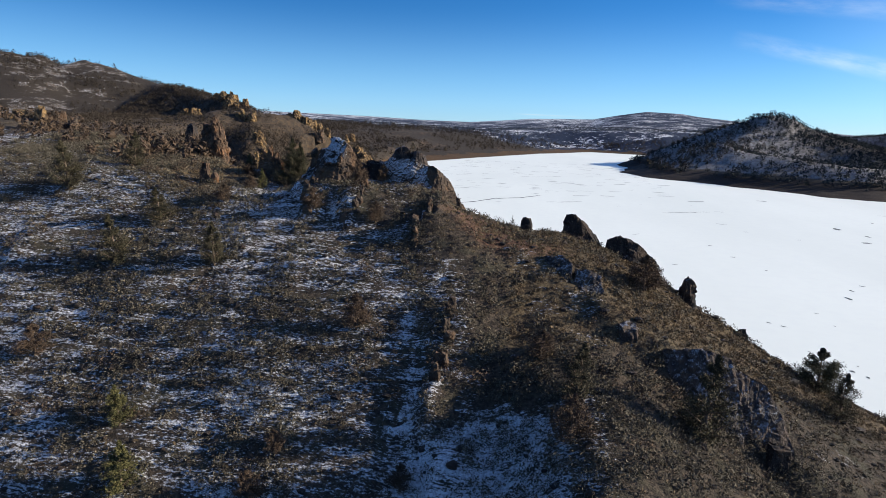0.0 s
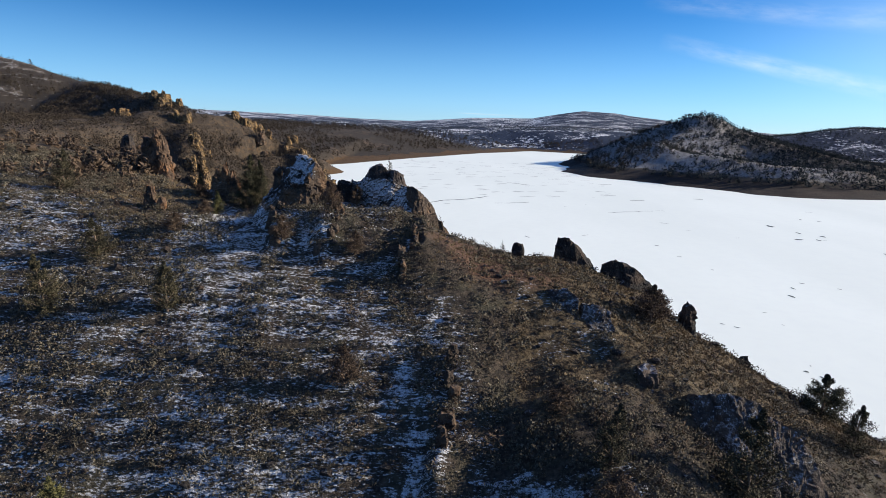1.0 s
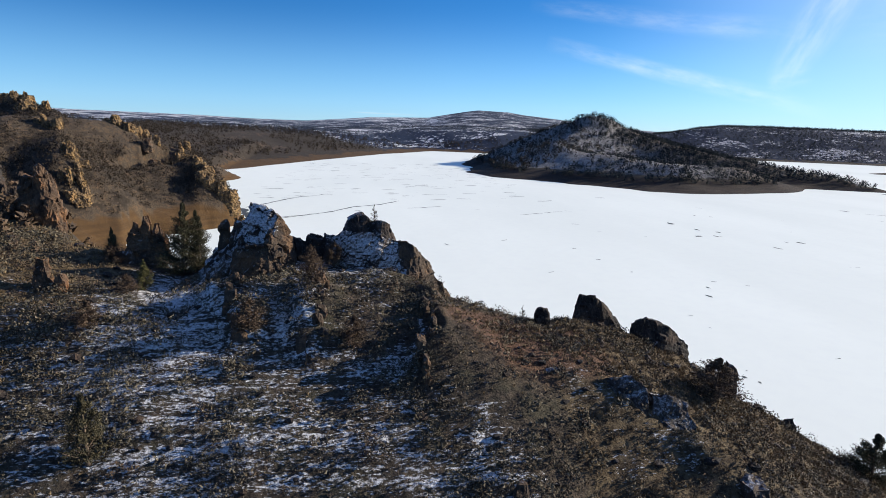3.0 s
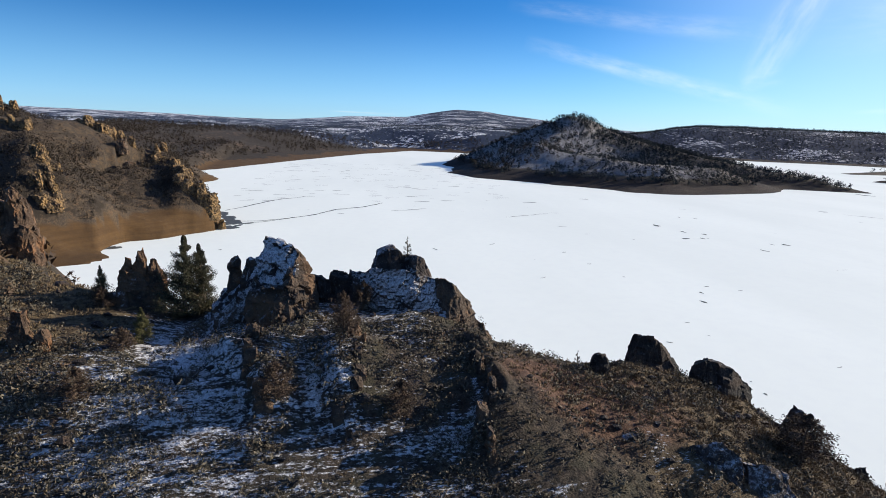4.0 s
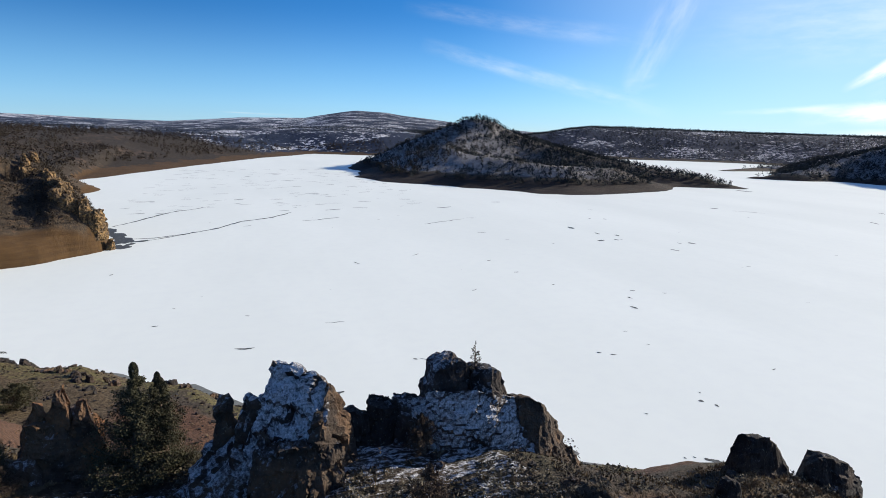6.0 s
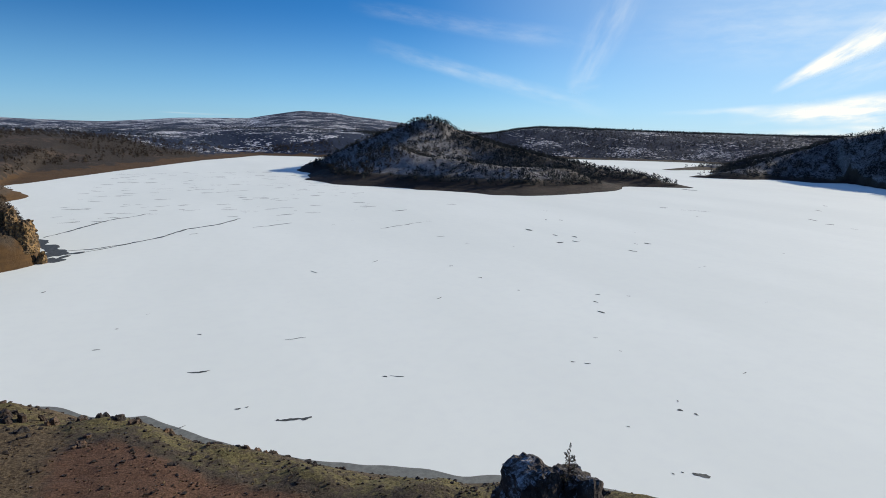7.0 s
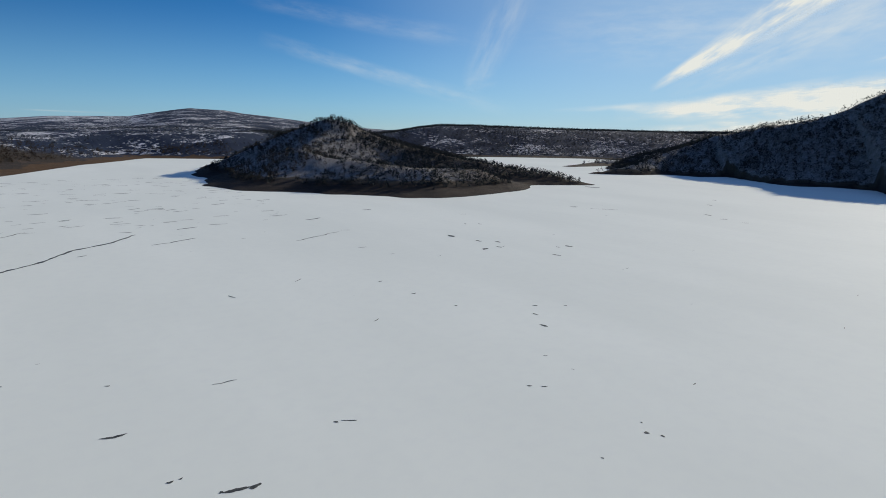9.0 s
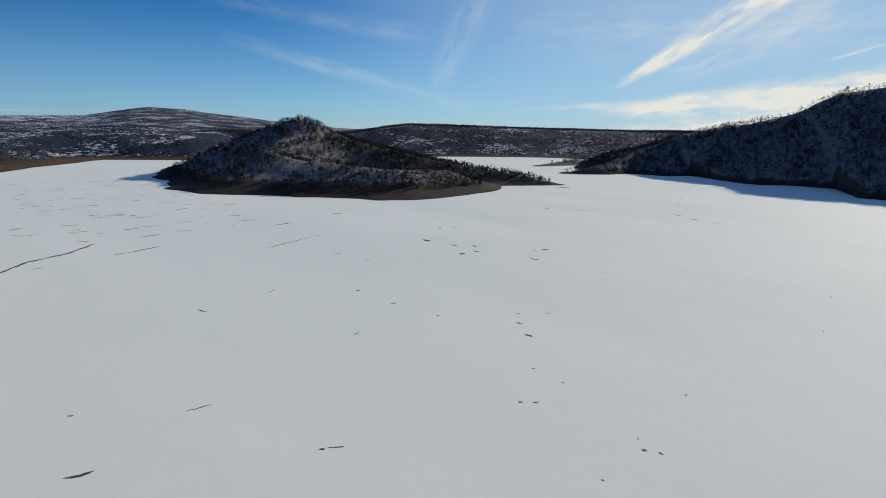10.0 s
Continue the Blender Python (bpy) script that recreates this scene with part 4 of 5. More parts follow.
one_rock("small dark boulder on the grassy ridge", block(-3.0, -2.4, 62.6, 63.3, 34.2, 34.85, 25, 0.4), 25, M_ROCK_DARK, rough=0.06)
one_rock("small dark boulder on the grassy ridge", block(16.9, 18.3, 60.8, 61.8, 26.0, 27.6, 26, 0.4), 26, M_ROCK_DARK, rough=0.1)


def rib_rocks(label, line, width, high, count, material, seed):
    """Bare rock along the edge of a rib, block after block."""
    rng = np.random.default_rng(seed)
    blocks = []
    ys, xs = [q[1] for q in line], [q[0] for q in line]
    for k, y in enumerate(np.linspace(ys[0] - 0.3, ys[-1] + 0.3, count)):
        x = float(np.interp(y, ys, xs)) + rng.uniform(-0.2, 0.5)
        w, l, h = 1.4 * width * rng.uniform(0.6, 1.3), (ys[-1] - ys[0]) / count * rng.uniform(1.2, 2.2), 0.6 * high * rng.uniform(0.3, 1.2)
        z = float(land(x, y, False))
        blocks.append((block(x - w / 2, x + w / 2, y - l / 2, y + l / 2, z - 1.0, z + h, seed + k, 0.45), seed + k, material))
    return rock_group("rock_rib", label, blocks, rough=0.08)


rib_rocks("low sunlit brown rock rib running down the snowy slope", RIBS[0][0], 0.75, 0.9, 10, M_ROCK, 200)
rib_rocks("short brown rock rib on the snowy slope", RIBS[1][0], 0.6, 0.7, 7, M_ROCK, 210)
rib_rocks("thin upright brown rock rib on the slope", RIBS[2][0][:3], 0.7, 1.0, 7, M_ROCK, 220)
rib_rocks("orange weathered rock rib on the snowy slope", RIBS[3][0][2:], 0.8, 1.1, 7, M_ROCK, 230)
one_rock("flat snow-dusted slab lying on the slope", block(-22.6, -21.2, 58.2, 59.6, 36.0, 37.0, 240, 0.2), 240, M_ROCK_SNOWY, "rock outcrops on the ridge")
rock_group("rock_outcrop", "orange weathered rock pinnacle on the snowy slope", (
    (block(-30.2, -28.8, 60.2, 61.7, 35.2, 39.2, 31, 0.4), 31, M_RUST), (block(-29.1, -27.9, 60.1, 61.3, 35.2, 38.4, 32, 0.4), 32, M_RUST), (block(-29.7, -28.3, 59.6, 60.7, 35.0, 37.5, 30, 0.5), 30, M_RUST)))
rock_group("rock_outcrop", "large orange weathered crag with a snow-dusted face", (
    (block(-38.6, -36.0, 74.0, 76.8, 36.4, 42.4, 33, 0.35), 33, M_RUST), (block(-37.3, -34.8, 73.4, 75.8, 35.6, 42.9, 34, 0.4), 34, M_RUST), (block(-36.2, -34.4, 73.0, 75.0, 35.2, 40.6, 29, 0.5), 29, M_RUST), (block(-39.6, -37.6, 74.6, 76.8, 36.6, 40.6, 35, 0.5), 35, M_RUST)))
rock_group("rock_outcrop", "dark broken crag among brush on the ridge", (
    (block(-46.6, -44.0, 83.0, 85.4, 37.0, 42.0, 48, 0.5), 48, M_ROCK_DARK), (block(-44.6, -42.6, 83.2, 85.0, 37.0, 41.0, 49, 0.5), 49, M_ROCK)))
SLABS = "snow-dusted rock slabs along the scarp"
rock_group("rock_outcrop", "large dark shaded rock face dusted with snow below the grassy ridge", (
    (((7.8, 48.3, 28.2), (9.2, 46.8, 26.9), (11.0, 45.7, 25.7), (12.8, 45.4, 25.0), (8.4, 48.7, 30.0), (10.8, 48.5, 30.3), (12.4, 48.3, 29.9), (12.9, 47.4, 28.6), (8.4, 50.8, 28.6), (13.2, 50.6, 27.6), (9, 48.6, 26.0), (13, 46.6, 24.0)), 36, M_SLAB),
    (((12.1, 45.9, 25.2), (14.2, 45.1, 24.0), (12.4, 48.3, 29.4), (14.4, 47.8, 28.6), (15.3, 46.8, 26.8), (16.0, 45.6, 24.4), (13.2, 50.0, 27.4), (15.8, 49.0, 26.0), (14.3, 46.4, 23.0), (16.2, 46.4, 23.2)), 37, M_SLAB),
    (block(13.6, 15.4, 44.6, 46.2, 23.0, 25.6, 39, 0.35), 39, M_ROCK_DARK)), SLABS, 0.17, 0.07)
rock_group("rock_outcrop", "dark shaded rock face with thin snow below the ridge crest", (
    (((-0.9, 54.6, 32.4), (0.9, 52.9, 31.2), (2.4, 52.0, 30.5), (0.2, 54.9, 34.1), (2.0, 54.6, 34.4), (2.8, 54.0, 33.9), (2.9, 52.4, 30.8), (0.3, 56.6, 32.8), (3.0, 56.4, 32.4), (1.3, 53.6, 30.0)), 40, M_SLAB),
    (((2.4, 52.3, 30.6), (4.0, 50.7, 29.8), (3.0, 54.0, 33.7), (4.8, 53.6, 33.3), (5.2, 51.9, 31.2), (4.8, 50.8, 30.0), (3.3, 56.0, 32.0), (5.4, 55.2, 31.5), (4.0, 51.6, 29.0)), 41, M_SLAB)), SLABS, 0.17, 0.07)
one_rock("upright dark block with a snowy face on the slope", block(5.6, 7.2, 49.0, 50.6, 28.4, 31.0, 45, 0.15), 45, M_SLAB, SLABS)
one_rock("pale snow-capped boulder on the slope", block(3.9, 5.0, 41.2, 42.6, 26.4, 28.6, 46, 0.3), 46, M_ROCK_SNOWY, SLABS)
one_rock("low dark boulder with snow on the slope", block(-2.6, -1.0, 55.0, 56.6, 32.6, 34.4, 43, 0.3), 43, M_SLAB, SLABS)


def crag(name, label, spots, width, height, material, seed, group, flat=1.0):
    """Broken blocks of many sizes rising together out of the hillside."""
    rng = np.random.default_rng(seed)
    blocks = []
    for k, (x, y) in enumerate(spots):
        w, h = width * rng.uniform(0.55, 1.35), height * rng.uniform(0.35, 1.15)
        d = w * rng.uniform(0.6, 1.1)
        z = float(land(x, y, False))
        corners = np.array(block(-w / 2, w / 2, -d / 2, d / 2, -0.45 * h - 0.8, 0.75 * h, seed * 20 + k, rng.uniform(0.25, 0.6)))
        turn, lean = rng.uniform(0, 2 * np.pi), rng.uniform(-0.22, 0.22)
        cx = corners[:, 0] * math.cos(turn) - corners[:, 1] * math.sin(turn) + lean * corners[:, 2]
        cy = corners[:, 0] * math.sin(turn) + corners[:, 1] * math.cos(turn)
        blocks.append((np.c_[cx + x, cy + y, corners[:, 2] + z], seed * 20 + k, material))
    return rock_group(name, label, blocks, group, max(0.16, 0.075 * width), 0.045 * width)


def between(a, b, n, jitter, seed):
    rng = np.random.default_rng(seed)
    return [(a[0] + (b[0] - a[0]) * t + rng.uniform(-jitter, jitter), a[1] + (b[1] - a[1]) * t + rng.uniform(-jitter, jitter)) for t in np.linspace(0, 1, n)]


FAR_CRAGS = "golden crags of the far point"
crag("cliff", "golden tuff cliff standing over the lake ice", between((-72, 301), (-82, 304), 7, 1.6, 1), 7.0, 8, M_ROCK_GOLD, 61, FAR_CRAGS)
crag("crag", "golden rock ribs along the crest of the point", between((-84, 304), (-97, 327), 14, 3.0, 2), 5.5, 5.0, M_ROCK_GOLD, 62, FAR_CRAGS)
crag("crag", "golden rocks scattered up the point", between((-101, 332), (-112, 351), 9, 5, 3), 5.0, 5.5, M_ROCK_GOLD, 63, FAR_CRAGS)
crag("crag", "square golden crag on the skyline", between((-131, 339), (-141, 337), 6, 2.0, 4), 8.0, 8, M_ROCK_GOLD, 64, FAR_CRAGS)
crag("crag", "long golden crag on the hill crest", between((-172, 338), (-200, 364), 14, 3.5, 5), 8.5, 7, M_ROCK_GOLD, 65, FAR_CRAGS)
crag("crag", "low brown rocks on the hillside", between((-120, 341), (-128, 344), 7, 3.0, 6), 5.0, 6, M_ROCK_GOLD, 66, FAR_CRAGS)
crag("crag", "low brown rocks on the hillside", between((-126, 274), (-133, 278), 5, 3.0, 7), 5.0, 7, M_ROCK_GOLD, 67, FAR_CRAGS)
crag("crag", "low brown rocks on the hillside", between((-150, 310), (-158, 314), 5, 3.0, 8), 4.5, 6, M_ROCK_GOLD, 68, FAR_CRAGS)
crag("crag", "yellow lichened rocks on the ridge", between((-80, 97), (-84, 99), 5, 1.4, 9), 2.6, 3.0, M_ROCK_GOLD, 69, "rock outcrops on the ridge")
crag("crag", "orange rocks on the ridge", between((-68, 90), (-72, 92), 5, 1.5, 10), 2.2, 2.2, M_ROCK, 70, "rock outcrops on the ridge")
crag("crag", "brown rocks on the ridge", between((-51.5, 90), (-57.5, 91), 4, 1.0, 11), 1.8, 2.2, M_ROCK, 71, "rock outcrops on the ridge")


crag("crag", "dark broken rocks on the brushy ridge", between((-59.5, 104), (-63.5, 107), 5, 1.8, 12), 3.0, 3.2, M_ROCK_DARK, 72, "rock outcrops on the ridge")
crag("crag", "golden boulder pile on the western hillside", between((-122, 262), (-127, 266), 7, 3.0, 13), 5.5, 7.0, M_ROCK_GOLD, 73, FAR_CRAGS)
crag("crag", "golden boulder pile on the western hillside", between((-196, 330), (-210, 336), 8, 3.5, 14), 5.5, 6.5, M_ROCK_GOLD, 74, FAR_CRAGS)
crag("crag", "brown ledge of broken rock on the western hillside", between((-112, 318), (-119, 324), 7, 2.5, 15), 4.5, 5.0, M_ROCK, 75, FAR_CRAGS)


def rim_rocks():
    """Broken outcrops along the rim of the shelf above the shore."""
    rng = np.random.default_rng(77)
    for k, (x, y, n, w, h) in enumerate(((-62, 168, 6, 2.2, 2.6), (-54, 161, 5, 1.8, 2.0), (-46, 155, 6, 1.6, 2.2), (-40, 150, 5, 1.5, 2.0), (-33, 149, 6, 1.4, 1.6),
                                         (-28, 144, 5, 1.3, 1.4), (-22, 138, 6, 1.2, 1.2), (-14, 133, 6, 1.1, 1.0), (-5, 127, 6, 1.0, 0.9), (-36, 139, 4, 1.1, 0.9), (-47, 146, 4, 1.2, 1.0))):
        spots = [(x + rng.uniform(-3.2, 3.2), y + rng.uniform(-2.2, 2.2)) for _ in range(n)]
        crag("rim_outcrop", "low dark broken rocks along the rim above the shore", spots, 1.35 * w, 0.6 * h, M_ROCK if k % 2 else M_ROCK_DARK, 80 + k, "rocks along the shore rim")


rim_rocks()


def rubble():
    """Loose stones over the ridge and the shelf."""
    rng = np.random.default_rng(78)
    bm = bmesh.new()
    bmesh.ops.create_icosphere(bm, subdivisions=1, radius=1.0)
    base = np.array([v.co[:] for v in bm.verts])
    tris = np.array([[v.index for v in f.verts] for f in bm.faces])
    bm.free()
    a = np.c_[rng.uniform(-80, 30, 5200), rng.uniform(100, 190, 5200)]
    a = a[near_shore_y(a[:, 0]) - a[:, 1] > 2]
    b = np.c_[rng.uniform(-70, 40, 2200), rng.uniform(34, 90, 2200)]
    b = b[crest_y(b[:, 0]) - b[:, 1] > -2]
    xy = np.concatenate([a, b])
    n = len(xy)
    size = rng.uniform(0.06, 0.20, n) * rng.choice((1, 1, 1, 1.8), n)
    z = land(xy[:, 0], xy[:, 1])
    v = base[None] * rng.uniform(0.6, 1.3, (n, len(base), 1)) * size[:, None, None] * np.array((1.2, 1, 0.75)) + np.c_[xy, z + 0.3 * size][:, None]
    f = tris[None] + (np.arange(n) * len(base))[:, None, None]
    return tagged(new("rubble", mesh_from("rubble", v.reshape(-1, 3), f.reshape(-1, 3), M_ROCK_DARK)), "loose dark stones strewn over the slopes", "stones", kind="stuff")


rubble()


def cloud(label, ends, widths, density, seed):
    """A streak of thin cloud on the far sky: two (bearing, height) ends in degrees, half widths in degrees."""
    reach, n, m = 4750.0, 40, 10
    verts, faces, dens, uv = [], [], [], []
    (a0, e0), (a1, e1) = ends
    length = math.hypot(a1 - a0, e1 - e0)
    px, py = -(e1 - e0) / length, (a1 - a0) / length
    for i in range(n + 1):
        t = i / n
        w = widths[0] + (widths[1] - widths[0]) * t
        for j in range(m + 1):
            s = 2 * j / m - 1
            a, e = radians(a0 + (a1 - a0) * t + px * w * s), radians(e0 + (e1 - e0) * t + py * w * s)
            verts.append((-15 + reach * math.cos(e) * math.sin(a), 50 + reach * math.cos(e) * math.cos(a), 50 + reach * math.sin(e)))
            dens.append(density * max(0.0, 1 - s * s) ** 1.6 * min(1.0, 5 * t) * min(1.0, 4 * (1 - t)))
            uv.append((seed * 7.3 + t * length * 0.12, seed * 3.1 + s * w * 0.22))
    for i in range(n):
        for j in range(m):
            q = i * (m + 1) + j
            faces.append((q, q + 1, q + m + 2, q + m + 1))
    me = mesh_from("cloud", verts, faces, M_CLOUD, True)
    layer = me.uv_layers.new(name="UVMap")
    idx = np.array(faces).ravel()
    layer.data.foreach_set("uv", np.array(uv, np.float32)[idx].ravel())
    me.attributes.new("veil", "FLOAT", "POINT").data.foreach_set("value", np.array(dens, np.float32))
    return tagged(new("cloud", me), label, "cloud", "thin clouds in the sky", kind="structure")


cloud("long thin white cirrus streak", ((16.8, 8.0), (41.0, 1.9)), (0.9, 1.0), 0.36, 1)
cloud("faint upper cirrus streak", ((15, 11.3), (39.8, 8.0)), (0.9, 1.3), 0.20, 2)
cloud("broad upright contrail veil", ((36.4, 3.6), (41.3, 14.0)), (1.3, 3.0), 0.28, 3)
cloud("faint milky patch below the contrail", ((35.8, 4.4), (39.2, 5.2)), (1.0, 1.2), 0.22, 11)
cloud("bright spreading contrail", ((53.0, 3.8), (70.5, 14.5)), (0.35, 2.7), 2.5, 4)
cloud("soft veil shed by the contrail", ((54.5, 3.4), (72.5, 10.8)), (0.8, 3.0), 0.6, 12)
cloud("low white cloud bank near the sun", ((44, 2.0), (80, 3.6)), (0.2, 1.5), 0.8, 5)
cloud("glowing cloud bank near the sun", ((50, 1.6), (97, 5.2)), (0.8, 3.8), 3.0, 6)
cloud("wide milky veil near the sun", ((40, 9.0), (96, 9.5)), (3.0, 8.0), 0.30, 9)
cloud("bright haze bank low by the sun", ((52, 0.2), (97, 2.2)), (0.5, 2.4), 2.4, 10)
cloud("thin bright wisp", ((69.0, 5.6), (80, 8.6)), (0.12, 0.3), 0.9, 7)
cloud("faint cirrus over the far range", ((-2, 1.2), (5, 1.05)), (0.08, 0.12), 0.3, 8)


# ---------- plants ----------
def unit(rng, n):
    v = rng.normal(size=(n, 3))
    return v / np.linalg.norm(v, axis=1)[:, None]


def leaf_tris(centres, size, rng):
    """One small triangle, at random, about each centre."""
    n = len(centres)
    a, b = unit(rng, n), unit(rng, n)
    s = np.broadcast_to(size, (n,))[:, None] * rng.uniform(0.7, 1.35, (n, 1))
    v = np.stack([centres + a * s, centres - a * s * 0.6 + b * s * 0.55, centres - a * s * 0.5 - b * s * 0.6], 1)
    return v.reshape(-1, 3), np.arange(3 * n).reshape(-1, 3)


def twigs(base, tips, width, rng):
    """Thin triangles from base points to their tips."""
    n = len(tips)
    side = np.cross(tips - base, unit(rng, n))
    side /= np.linalg.norm(side, axis=1)[:, None] + 1e-6
    w = np.broadcast_to(width, (n,))[:, None]
    mid = base + (tips - base) * 0.62
    v = np.stack([base, mid + side * w, tips, mid - side * w], 1)
    return v.reshape(-1, 3), np.arange(4 * n).reshape(-1, 4)


def shrubs(name, label, xy, radius, height, leaves, material, seed, size=0.30):
    """Low bushes as one cover: a loose mound of sprays about each foot."""
    rng = np.random.default_rng(seed)
    n = len(xy)
    z = land(xy[:, 0], xy[:, 1])
    foot = np.repeat(np.c_[xy, z - 0.04], leaves, 0)
    r, h = np.repeat(radius, leaves), np.repeat(height, leaves)
    u = unit(rng, n * leaves)
    k = rng.uniform(0.55, 1.05, n * leaves)
    c = foot + np.c_[u[:, 0] * k * r, u[:, 1] * k * r, np.abs(u[:, 2]) * k * h + 0.04]
    v, f = leaf_tris(c, r * size, rng)
    return tagged(new(name, mesh_from(name, v, f, material)), label, "shrubs", kind="stuff")


def grass(name, label, xy, radius, height, blades, material, seed, width=0.10):
    """Tufts as one cover: blades that fan out from each foot."""
    rng = np.random.default_rng(seed)
    n = len(xy)
    z = land(xy[:, 0], xy[:, 1])
    foot = np.repeat(np.c_[xy, z - 0.05], blades, 0)
    r, h = np.repeat(radius, blades), np.repeat(height, blades)
    a = rng.uniform(0, 2 * np.pi, n * blades)
    k = np.sqrt(rng.random(n * blades))
    lift = np.sqrt(np.maximum(1 - 0.85 * k * k, 0)) * rng.uniform(0.65, 1.1, n * blades)
    tip = foot + np.c_[np.cos(a) * k * r, np.sin(a) * k * r, h * lift]
    start = foot + np.c_[np.cos(a) * k * r * 0.35, np.sin(a) * k * r * 0.35, 0.2 * h * lift]
    v, f = twigs(start, tip, r * width * rng.uniform(0.6, 1.5, n * blades), rng)
    return tagged(new(name, mesh_from(name, v, f, material)), label, "grass", kind="stuff")


def scatter(n, x0, x1, y0, y1, seed, keep):
    rng = np.random.default_rng(seed)
    p = np.c_[rng.uniform(x0, x1, n), rng.uniform(y0, y1, n)]
    return p[rng.random(n) < keep(p[:, 0], p[:, 1])]


def on_slope(x, y):
    d = crest_y(x) - y
    clump = step(-0.16, 0.14, fbm(x, y, 5.0, 3))
    return np.where(d > -1.5, 0.18 + 0.75 * clump - 0.25 * step(9, 5, d) * step(-4, -8, x), 0.0) * (1 - 0.6 * dry_zone(x, y)) * (1 - 0.6 * hollow(x, y))


def dry_zone(x, y):
    d = crest_y(x) - y
    return step(-4, 1, x) * step(17, 5, d + 0.5 * np.clip(x - 12, -12, 10))


rng = np.random.default_rng(3)
p = scatter(36000, -62, 30, 28, 84, 1, on_slope)
shrubs("sagebrush", "low grey-green sagebrush covering the snowy slope", p, rng.uniform(0.20, 0.56, len(p)), rng.uniform(0.22, 0.58, len(p)), 42, M_SAGE, 2, 0.18)
p = scatter(60000, -60, 60, 34, 78, 4, lambda x, y: np.where(crest_y(x) - y > -2.5, np.clip(0.07 + 0.93 * dry_zone(x, y) + 0.5 * step(-24, -28, x) * step(16, 6, crest_y(x) - y) + 0.6 * np.exp(-((x + 3) / 4.5) ** 2 - ((y - 59.5) / 4.5) ** 2), 0, 1) * (1 - 0.85 * hollow(x, y)), 0))
grass("bunchgrass", "dry tan bunchgrass tufts on the ridge side", p, rng.uniform(0.15, 0.34, len(p)), rng.uniform(0.16, 0.36, len(p)), 18, M_DRYGRASS, 5, 0.075)
p = scatter(1500, -75, 40, 34, 92, 6, lambda x, y: np.where(crest_y(x) - y > -1, 0.30 + 1.5 * fbm(x, y, 9, 2), 0.0))
shrubs("brush", "taller brown brush between the rocks", p, rng.uniform(0.3, 0.75, len(p)), rng.uniform(0.45, 1.2, len(p)), 90, M_BRUSH, 7, 0.13)
p = scatter(9000, -120, 40, 82, 190, 8, lambda x, y: np.where((near_shore_y(x) - y > 8) & (crest_y(x) - y < -14), 0.5 + fbm(x, y, 12, 2), 0.0))
grass("shore_grass", "sparse short dry grass on the reddish shelf above the shore", p, rng.uniform(0.15, 0.45, len(p)), rng.uniform(0.10, 0.3, len(p)), 9, M_DRYGRASS, 9, 0.16)


def tube(points, radii, sides, rng):
    """A tapered limb along points."""
    pts, verts, faces = np.array(points, float), [], []
    t = np.gradient(pts, axis=0)
    for k, (q, d, r) in enumerate(zip(pts, t, radii)):
        d = d / (np.linalg.norm(d) + 1e-9)
        u = np.cross(d, (0.3, 1, 0.2))
        u /= np.linalg.norm(u)
        w = np.cross(d, u)
        for s in range(sides):
            g = 2 * math.pi * s / sides
            verts.append(q + r * (math.cos(g) * u + math.sin(g) * w))
    for k in range(len(pts) - 1):
        for s in range(sides):
            n = (s + 1) % sides
            faces.append((k * sides + s, k * sides + n, (k + 1) * sides + n, (k + 1) * sides + s))
    return verts, faces


def juniper_meshes(seed, height, width, leaves, leaf, material, bare=0.0, shape=1.2, count=46):
    """Trunk with limbs, and a ragged crown of small sprays; the foot is at the origin."""
    rng = np.random.default_rng(seed)
    verts, faces = [], []

    def add(v, f):
        faces.extend(tuple(i + len(verts) for i in q) for q in f)
        verts.extend(v)

    lean = rng.uniform(-0.06, 0.06, 2) * height
    tp = [(lean[0] * k * k, lean[1] * k * k, height * 0.94 * k - 0.25) for k in np.linspace(0, 1, 7)]
    add(*tube(tp, 0.035 * height * (1 - 0.9 * np.linspace(0, 1, 7)), 7, rng))
    centres = []
    for b in range(count):
        k = rng.uniform(0.03, 0.95) ** 1.3
        a = b * 2.4 + rng.uniform(-0.4, 0.4)
        reach = 0.5 * width * (1 - k ** shape) ** 0.85 * rng.uniform(0.6, 1.2) + 0.02 * height
        root = np.array((lean[0] * k * k, lean[1] * k * k, height * 0.92 * k))
        way = np.array((math.cos(a), math.sin(a), rng.uniform(0.25, 0.75)))
        pts = [root + way * reach * q + np.array((0, 0, 0.1 * reach * q * q)) for q in (0, 0.35, 0.7, 1.0)]
        add(*tube(pts, 0.011 * height * (1.05 - k) * np.array((1.2, 0.9, 0.6, 0.2)) + 0.004, 4, rng))
        n = int(leaves / count)
        q = rng.uniform(min(0.25 + bare * 0.4, 0.8), 1.05, n)[:, None]
        spread = 0.10 * width * (1.1 - 0.75 * k) * (0.4 + 0.9 * rng.random((n, 1)))
        c = root + way * reach * q + unit(rng, n) * spread * np.array((1, 1, 1.25))
        centres.append(c)
    top = np.array((lean[0], lean[1], height * 0.93)) + unit(rng, int(leaves / 14)) * np.array((0.045 * width, 0.045 * width, 0.07 * height))
    centres = np.concatenate(centres + [top])
    centres[:, 2] = np.maximum(centres[:, 2], 0.12)
    v, f = leaf_tris(centres, leaf, rng)
    return mesh_from("trunk", verts, faces, M_BARK, True), mesh_from("crown", v, f, material)


KINDS = {}


